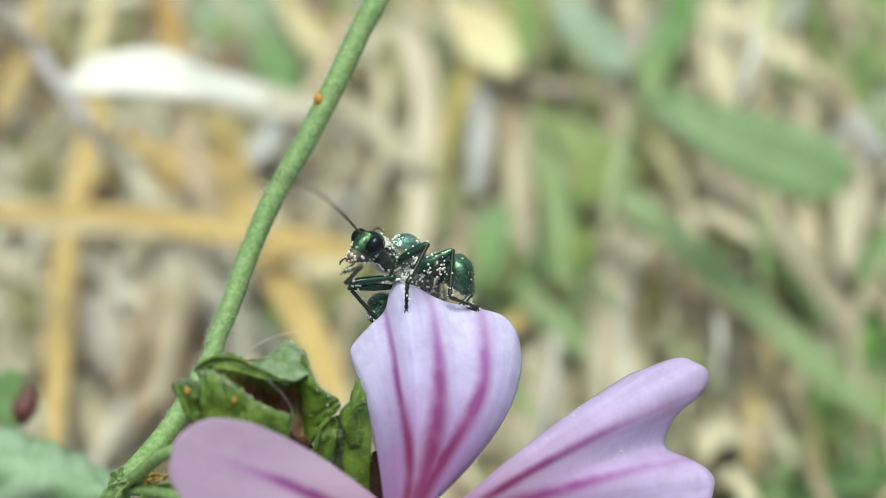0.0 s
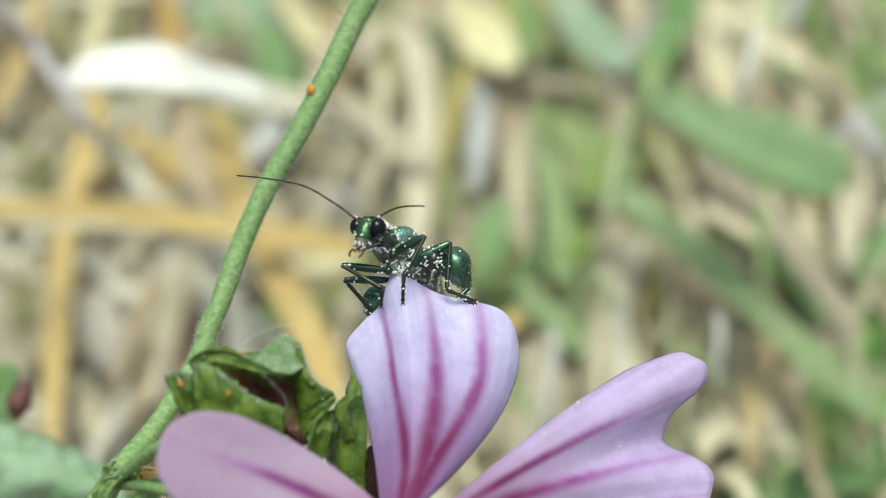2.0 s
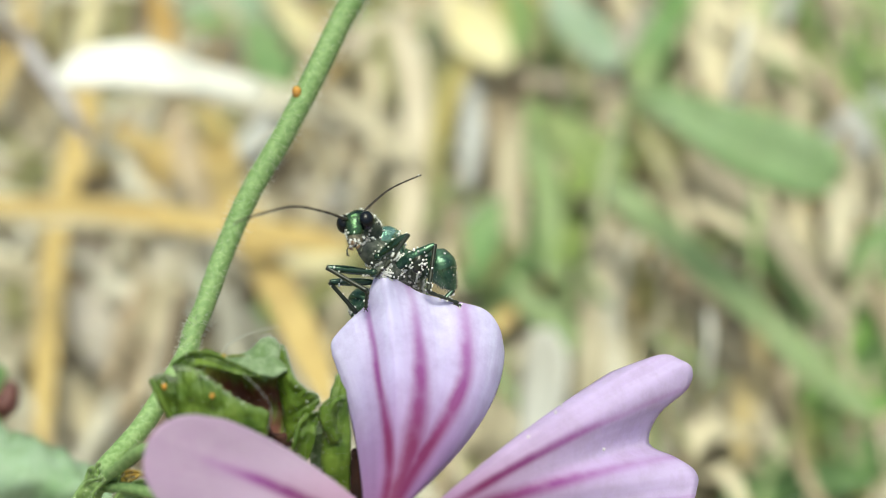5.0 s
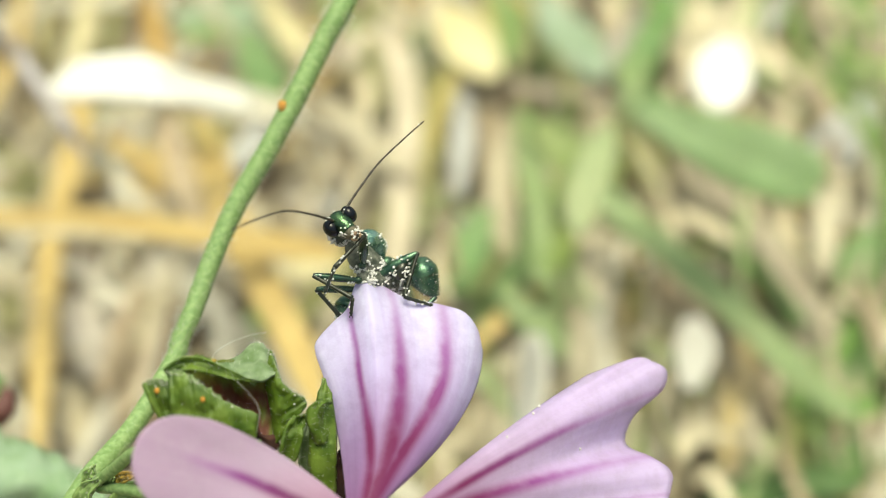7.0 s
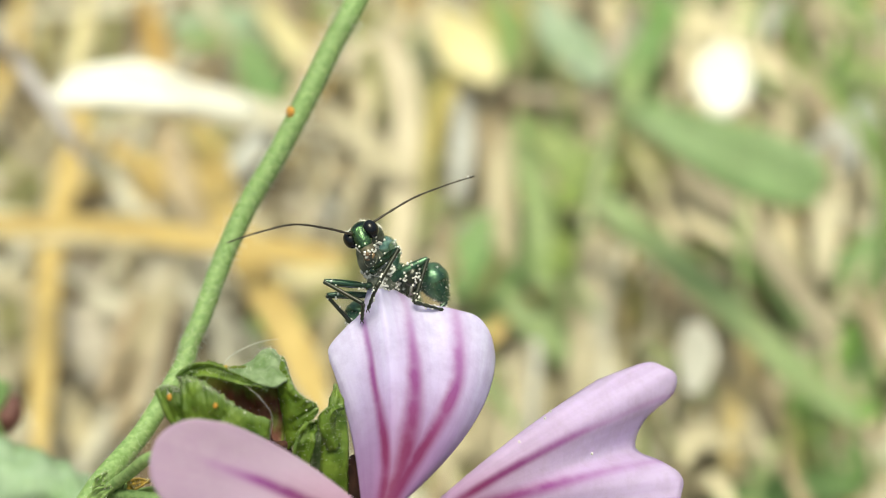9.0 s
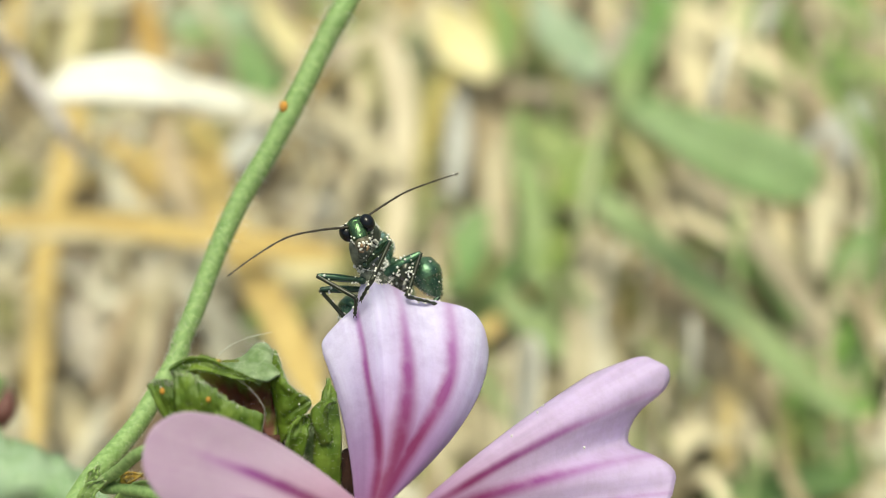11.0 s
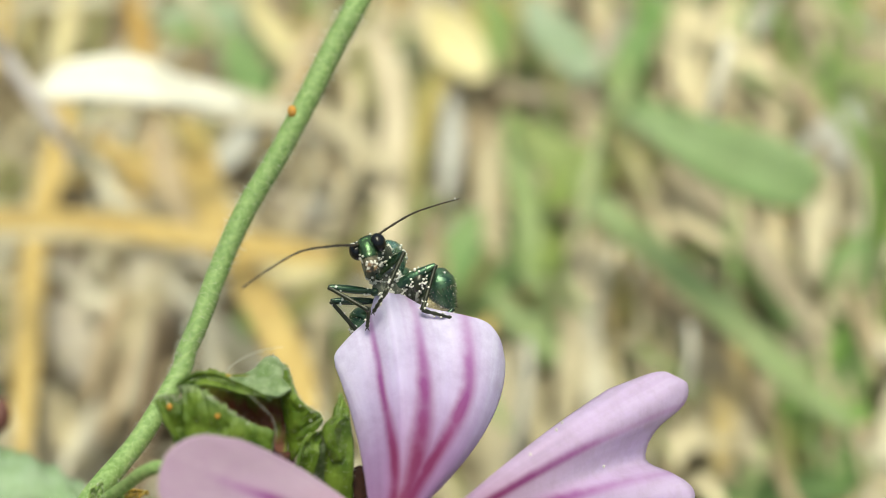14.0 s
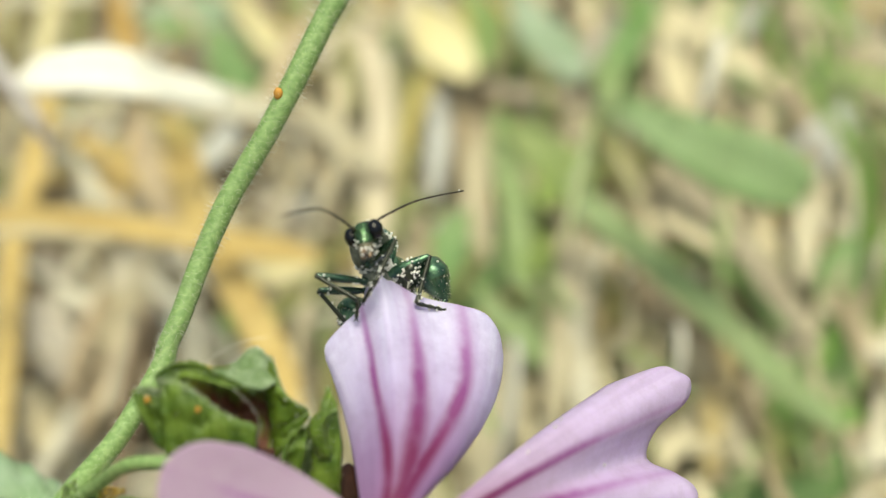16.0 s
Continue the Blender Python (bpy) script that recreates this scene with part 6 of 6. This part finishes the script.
def motions():
    """The head turns, the antennae sweep and the forelegs step and groom."""
    # seconds, middle of the eyes, and the turn of the head
    turns = [(0, -3.82, 0.281, 1.3, -4.56, -40.4, -23), (0.5, -3.78, 0.485, 1.3, -0.194, -34.1, -24.3), (1, -3.9, 0.479, 1.3, -11.2, -24.4, -14.9),
             (1.5, -3.95, 0.392, 1.3, -29.7, -28.6, 0.719), (2, -3.59, 0.617, 1.3, -9.89, -31.3, -2.91), (2.5, -3.71, 0.497, 1.3, -22.2, -30.1, -3.55),
             (3, -3.56, 0.419, 1.3, -23.4, -21.5, 0.708), (3.5, -3.67, 0.469, 1.3, -15.8, -24.1, 0.963), (4, -3.92, 0.569, 1.3, -20.3, -14, 0.519),
             (4.2, -3.54, 0.54, 1.3, -20.1, -20.3, 1.65), (5.2, -3.47, 1.1, 1.3, -1.94, -18.6, 12), (6.3, -3.38, 1.03, 1.3, -20.7, -29.5, 31),
             (6.5, -3.28, 1.52, 1.3, -14.2, -18.7, 31.7), (7, -3.58, 1.55, 1.3, -3.34, 15.1, 40.6), (7.5, -3.76, 1.63, 1.3, 13.3, -10.9, 42.5),
             (8, -3.32, 1.44, 1.3, -15.8, -8.55, 37.9), (8.5, -3.15, 1.31, 1.3, -6.3, -3.85, 32.5), (9, -2.97, 1.25, 1.3, 1.85, -13.5, 27.8),
             (9.2, -3.16, 1.2, 1.3, -5.05, -11.2, 27), (10.2, -3.1, 1.14, 1.3, -6.7, -11, 26.1), (11.3, -2.75, 1.28, 1.3, -6.77, -10.8, 26.3),
             (11.5, -3.05, 1.09, 1.3, -7.59, -3.75, 28.3), (12, -3.06, 1.1, 1.3, -14.1, -12.3, 26.6), (12.5, -3.02, 1.03, 1.3, -16.2, -9.23, 23.8),
             (13, -3.04, 0.931, 1.3, -17.4, -11, 24.2), (13.5, -3.03, 0.887, 1.3, -9.84, -15.2, 25.8), (14, -2.93, 0.786, 1.3, -12, -14.5, 22.7),
             (14.5, -2.91, 0.862, 1.3, -11.3, -13, 23.2), (15, -2.9, 0.85, 1.3, -10.9, -11.9, 23.6), (15.5, -2.77, 0.766, 1.3, -11.5, -12.5, 18.6),
             (16, -2.6, 0.779, 1.3, -15.5, -16.6, 21)]
    heads = {t: aim((x, y, z), (x + 1, y, z)) @ pose(0, 0, 0, rx, ry, rz) for t, x, y, z, rx, ry, rz in turns}

    def head_at(t):
        """The head's pose between two rows."""
        for a, b in zip(turns, turns[1:]):
            if a[0] <= t <= b[0]:
                f = (t - a[0]) / (b[0] - a[0])
                x, y, z, rx, ry, rz = (p + (q - p) * f for p, q in zip(a[1:], b[1:]))
                return aim((x, y, z), (x + 1, y, z)) @ pose(0, 0, 0, rx, ry, rz)

    walk(beetle_head, sorted(heads.items()))
    # where the tip of each antenna is as it feels about: seconds and the place
    left_first = [(0, -9.25, 3.9, 5.2), (0.1, -11.4, 1.85, 1.3), (0.2, -8.23, 5.59, 4.6), (0.3, -11.5, 0.926, 1.3), (0.4, -11.6, -0.279, 1.3), (0.5, -10.4, 4.3, 1.3),
            (0.6, -10.2, 4.18, 3.23), (0.7, -11.1, -1.13, 2.98), (0.8, -11.5, -1.13, 1.3), (0.9, -8.9, 4.7, 5.13), (1, -10.5, 4.3, 1.3)]
    left_second = [(1.1, -11.5, -0.0208, 1.3), (1.2, -10.2, 3.66, 4.23), (1.3, -11, 0.829, 4.15), (1.4, -11.8, -0.596, 1.3), (1.5, -10.6, 2.8, 4.12),
            (1.6, -11.7, 2.04, 1.3), (1.8, -12, -0.357, 1.3), (2, -10.7, 3.46, 0.145)]
    left_third = [(2.2, -11.5, 1.17, 1.3), (2.4, -10.5, 1.93, 4.31), (2.5, -10.8, 3.08, -0.336), (2.6, -10.1, 2.57, 4.77), (2.8, -10.5, 1.05, 4.57),
            (3, -9.14, 2.31, 6.33), (3.1, -11.5, -0.777, 1.3), (3.2, -11.2, 0.037, 1.3), (3.3, -11.3, 2.94, 1.3), (3.4, -11.5, 2.47, 1.3)]
    left_fourth = [(3.5, -11.9, -0.824, 3.2), (3.6, -11.4, -1.32, 1.3), (3.7, -10.8, 0.911, 4.15), (3.8, -11.1, 0.328, 3.62), (3.9, -11.3, 1.23, 2.71),
            (4, -8.3, 2.51, 7.43), (4.1, -11.2, -0.732, 2.19), (4.2, -9.3, -0.00442, 6.33), (5.2, -8.7, 1.02, 7.11)]
    left_rearing = [(6.3, -8.54, 0.43, 7.03), (6.5, -7.93, 1.23, 7.54), (6.7, -9.37, 1.21, 6), (6.8, -8.51, 0.758, 6.93), (6.9, -9.76, 1.22, 5.62), (7, -8.27, 1.1, 7.53),
            (7.1, -8.25, 0.281, 7.18), (7.2, -8.93, 0.205, 6.59), (7.4, -7.53, -0.0843, 7.65)]
    left_grooming = [(7.5, -8.83, 1.24, 7.25), (7.6, -8.81, 0.399, 6.77), (7.7, -8.77, 0.223, 6.69), (7.8, -8.32, 0.277, 7.04), (7.9, -9.56, 0.835, 5.72),
            (8, -7.8, -0.304, 7.42), (8.1, -7.88, -0.422, 7.07), (8.2, -8.53, -0.218, 6.53), (8.3, -8.59, -0.107, 6.47), (8.4, -8.23, -0.0869, 6.8),
            (8.5, -7.9, -0.221, 7.29), (8.7, -6.75, -1.15, 7.49)]
    left_resting = [(9, -9.44, 0.808, 5.69), (9.2, -8.86, -0.902, 6.16), (10.2, -9.32, -0.473, 5.7), (11.3, -9.12, -1.34, 4.82), (11.5, -8.96, -0.807, 5.98),
            (12, -10.4, -1.02, 2.91), (12.5, -10.8, -0.528, 2.98), (13, -9.85, -2.75, 2.89), (13.5, -11.2, -0.0112, 3.09), (14, -8.82, -1.15, 5.96),
            (14.5, -8.57, 0.303, 6.65), (15, -8.98, 0.349, 6.2), (15.5, -8.14, 0.789, 6.96), (16, -6.07, 1.41, 8.18)]
    right_first = [(0, -3.52, 1.03, -5.7), (0.5, -3.48, 1.23, -5.7), (1, -3.6, 1.23, -5.7), (1.1, -3.61, 1.21, -5.7), (1.2, -2.62, 1.74, -5.2), (1.4, -3.64, 1.16, -5.7),
            (1.5, -3.65, 1.14, -5.7), (1.8, -3.43, 1.28, -5.7), (2, -1, 2.02, -4.79)]
    right_second = [(2.2, -3.34, 1.32, -5.7), (2.5, -3.41, 1.25, -5.7), (3, -3.26, 1.17, -5.7), (3.2, -3.3, 1.19, -5.7), (3.3, -1.43, 1.75, -5.2),
            (3.4, -3.35, 1.21, -5.7), (3.5, -3.37, 1.22, -5.7), (3.6, -3.42, 1.24, -5.7), (3.7, -1.97, 2.21, -5.2), (3.8, -3.52, 1.28, -5.7),
            (4, -3.62, 1.32, -5.7), (4.1, -1.93, 2.25, -5.2), (4.2, -0.954, 2.22, -4.87), (5.2, -0.505, 4.11, -4.1)]
    right_rearing = [(6.3, -2.59, 6.03, -3.66), (6.5, -2.04, 4.96, -4.55), (6.6, 0.881, 3.13, -4.56), (6.8, 1.22, 3.28, -4.16), (6.9, -0.766, 5.68, -4.19),
            (7, 0.813, 7.23, -0.855), (7.1, 0.561, 5.47, -3.4), (7.2, -1.49, 5.9, -4.31), (7.4, 0.636, 5.52, -3.23)]
    right_grooming = [(7.5, -1.49, 7.53, -1.89), (7.6, -1.97, 5.49, -4.75), (7.7, 0.226, 5.55, -3.63), (7.8, 0.727, 5.42, -3.36), (7.9, 0.585, 5.84, -3.15),
            (8, 1.65, 6.58, -0.337), (8.1, 0.983, 6.1, -2.52), (8.2, 1.2, 5.06, -3.33), (8.3, 1.19, 4.9, -3.48), (8.4, 1.77, 3.59, -3.71), (8.5, 1.67, 7.36, 1.81),
            (8.7, 2.2, 3.58, -3.35)]
    right_resting = [(9, 3.07, 4.5, -0.758), (9.2, 2.41, 4.89, -1.32), (10.2, 2.3, 4.18, -2.14), (11.3, 2.67, 4.51, -2), (11.5, 2.3, 3.81, -2.52), (12, 1.61, 4.14, -3.02),
            (12.5, 1.54, 3.26, -3.54), (13, 1.5, 2.65, -3.68), (13.5, 2.07, 2.88, -2.99), (14, 1.83, 3.56, -3.04), (14.5, 2.39, 2.51, -2.93),
            (15, 2.1, 3.37, -2.93), (15.5, 2.25, 3.05, -3.04), (16, 2.39, 3.24, -2.95)]
    for ob, tips in zip(feelers, (left_first + left_second + left_third + left_fourth + left_rearing + left_grooming + left_resting,
                                  right_first + right_second + right_rearing + right_grooming + right_resting)):
        rows = []
        for t, x, y, z in tips:
            turn = head_at(t)
            local = turn.inverted() @ (mm(x, y, z) - OFF)
            socket = ob.location.copy() if not rows else rows[0][1].translation
            along = (local - socket).normalized()
            side = along.cross(turn.to_3x3().inverted() @ Vector((0, 1, 0))).normalized()
            m = Matrix((along, side.cross(along), side)).transposed().to_4x4()
            m.translation = socket
            rows.append((t, m))
        walk(ob, rows)
    # the forelegs: seconds, knee, ankle and toe
    steps = [(0, (-0.7978, 0.266, 0.9), (-1.815, -1.727, 1.5), (-1.918, -3.158, 1)), (4.2, (-0.7978, 0.266, 0.9), (-1.815, -1.727, 1.5), (-1.918, -3.158, 1)),
             (5.4, (-0.3418, 1.155, 1.6), (-1.632, -0.0128, 2.2), (-2.499, -0.5927, 2.2)), (6.5, (-2.254, 0.3992, 1.8), (-3.315, 0.5479, 2.4), (-4.213, -0.07258, 2.6)),
             (7, (-2.259, 1.191, 1.9), (-3.731, -0.7404, 2.6), (-4.057, -1.479, 2.6)), (7.5, (-2.626, 1.227, 1.9), (-4.2, -1.054, 2.6), (-4.825, -2.068, 2.6)),
             (8, (-1.518, 0.7437, 2), (-1.388, 1.371, 4.2), (-2.116, 1.065, 5.2)), (8.5, (-1.187, 1.316, 1.4), (-2.342, -0.7068, 2), (-2.969, -2.713, 1.3)),
             (9, (-1.024, 0.5125, 1.2), (-2.16, -1.436, 1.8), (-2.676, -2.687, 1.2)), (11.3, (-1.092, 0.631, 1.2), (-2.279, -1.919, 1.9), (-2.858, -2.758, 0.8)),
             (16, (-1.092, 0.631, 1.2), (-2.279, -1.919, 1.9), (-2.858, -2.758, 0.8))]
    stride = [(0, (-5.0, -1.75, 0.9), (-4.2, -0.95, 2.9), (-4.9, -1.15, 3.2)), (0.5, (-4.865, -1.076, 1.2), (-4.827, -2.549, 1.7), (-4.644, -3.55, 1.8)),
              (1, (-3.82, -0.6814, 1.3), (-3.486, -1.679, 1.9), (-3.289, -2.51, 1.8)), (1.5, (-5.23, -0.7203, 1), (-3.535, -1.685, 1.3), (-3.054, -2.987, 1)),
              (1.8, (-5.08, -1.24, 0.9), (-2.95, -2.45, 1.1), (-3.05, -3.35, 0.8)), (16, (-5.08, -1.24, 0.9), (-2.95, -2.45, 1.1), (-3.05, -3.35, 0.8))]
    brace = [(0, (0.6309, 0.03108, -0.6), (0.3663, -2.493, 0), (2.076, -3.227, -0.6)), (4.2, (0.6309, 0.03108, -0.6), (0.3663, -2.493, 0), (2.076, -3.227, -0.6)), (6.3, (0.5514, -0.01269, -0.6), (-0.1856, -2.382, 0), (1.291, -2.966, -0.6)),
             (12.5, (0.6273, 0.02274, -0.6), (-0.1717, -2.129, 0), (1.397, -2.86, -0.6)), (14, (0.6768, -0.02822, -0.6), (-0.08232, -2.211, 0), (1.409, -2.933, -0.6)), (16, (0.9269, -0.07262, -0.6), (0.06472, -2.252, 0), (1.613, -3.042, -0.6))]
    for bones, hip, rows in ((middle_left, (-2.03, -1.48, -0.7), brace), (front_left, (-2.45, -0.686, 0.3), steps), (front_right, (-2.69, -1.52, 0.3), stride)):
        keys = [[], [], []]
        for t, *joints in rows:
            here = Vector(hip)
            for ob, to, row in zip(bones, joints, keys):
                row.append((t, aim(here, to)))
                here = here + (Vector(to) - here).normalized() * ob["reach"]
        for ob, row in zip(bones, keys):
            walk(ob, row)
    # the near petal sways
    sway = [(0, 0, 0), (1.5, -0.29, 0), (3.5, 0.05, -0.02), (7, -0.31, 0.07), (9, -0.14, 0.19), (12.5, -0.1, 0.24), (14.5, 0.41, -0.12), (16, 1.15, -0.5)]
    walk(near_petal, [(t, Matrix.Translation(mm(x, y, 0))) for t, x, y in sway])
    # the middle petal bends up a little under the beetle
    walk(front_lobe, [(t, Matrix.Translation(mm(x, y, 0))) for t, x, y in ((0, 0, 0), (4.2, 0, 0), (6.3, -0.06, 0.3), (7, -0.16, 0.3), (7.5, -0.28, 0.3), (8.2, -0.06, 0.33), (12.5, 0.02, 0.4), (16, 0.24, 0.45))])
    # the leaves added for sun flecks turn broad, then edge-on again
    for leaf, flutter in ((sun_fleck, [(0, 88), (4.2, 88), (6.3, 45), (7, 0), (7.4, 16), (7.8, 5), (8.2, 0), (8.6, 60), (9, 10), (9.2, 45), (11.3, 88), (16, 88)]),
                          (lime_leaf, [(0, 88), (5.4, 80), (6.5, 22), (7.0, 40), (7.3, 0), (7.6, 25), (8.2, 50), (9.2, 80), (11.3, 88), (16, 88)]),
                          (low_sun_patch, [(0, 88), (5.4, 88), (6.5, 75), (7.2, 20), (8.0, 30), (9.0, 40), (10.2, 80), (11.3, 88), (16, 88)]),
                          (petal_glow_leaf, [(0, 88), (4.2, 86), (5.4, 20), (6.5, 5), (7.0, 60), (7.5, 80), (9.2, 85), (12.0, 60), (13.0, 80), (16, 84)])):
        foot = leaf.location.copy()
        spine = Vector(leaf.data.vertices[len(leaf.data.vertices) - 8].co)
        walk(leaf, [(t, Matrix.Translation(foot) @ Matrix.Rotation(radians(a), 4, spine)) for t, a in flutter])
    # the stem leans over slightly
    crook = mm(-5.6, 12.0, -8.0)
    walk(stem, [(t, Matrix.Translation(crook + mm(x, 0, 0)) @ Matrix.Rotation(radians(a), 4, "Z") @ Matrix.Translation(-crook))
                for t, x, a in ((0, 0, 0), (2, -0.2, 0), (4.2, -0.2, 0), (7, -0.32, -0.4), (9, -0.34, -0.6), (12.5, -0.38, -0.6), (14, -0.38, -0.6), (16, -0.42, -0.1))])
    # the fore body rears up with the head
    hinge = mm(-1.858, -0.8093, -1.2) - OFF
    rear = [(0, 0), (4.2, 0), (6.3, -18), (6.5, -20), (7.5, -14), (8.5, -20), (16, -16)]
    lift = [(0, 0, 0), (4.2, 0, 0), (6.3, -0.15, 0.42), (7, -0.18, 0.45), (8.5, 0.05, 0.42), (9, 0.05, 0.42), (11.3, 0.05, 0.42), (16, 0.0, 0.38)]
    walk(shield, [(t, Matrix.Translation(mm(x, y, 0))) for t, x, y in lift])
    walk(chest, [(t, Matrix.Translation(hinge) @ Matrix.Rotation(radians(a), 4, "Z") @ Matrix.Translation(-hinge)) for t, a in rear])



motions()
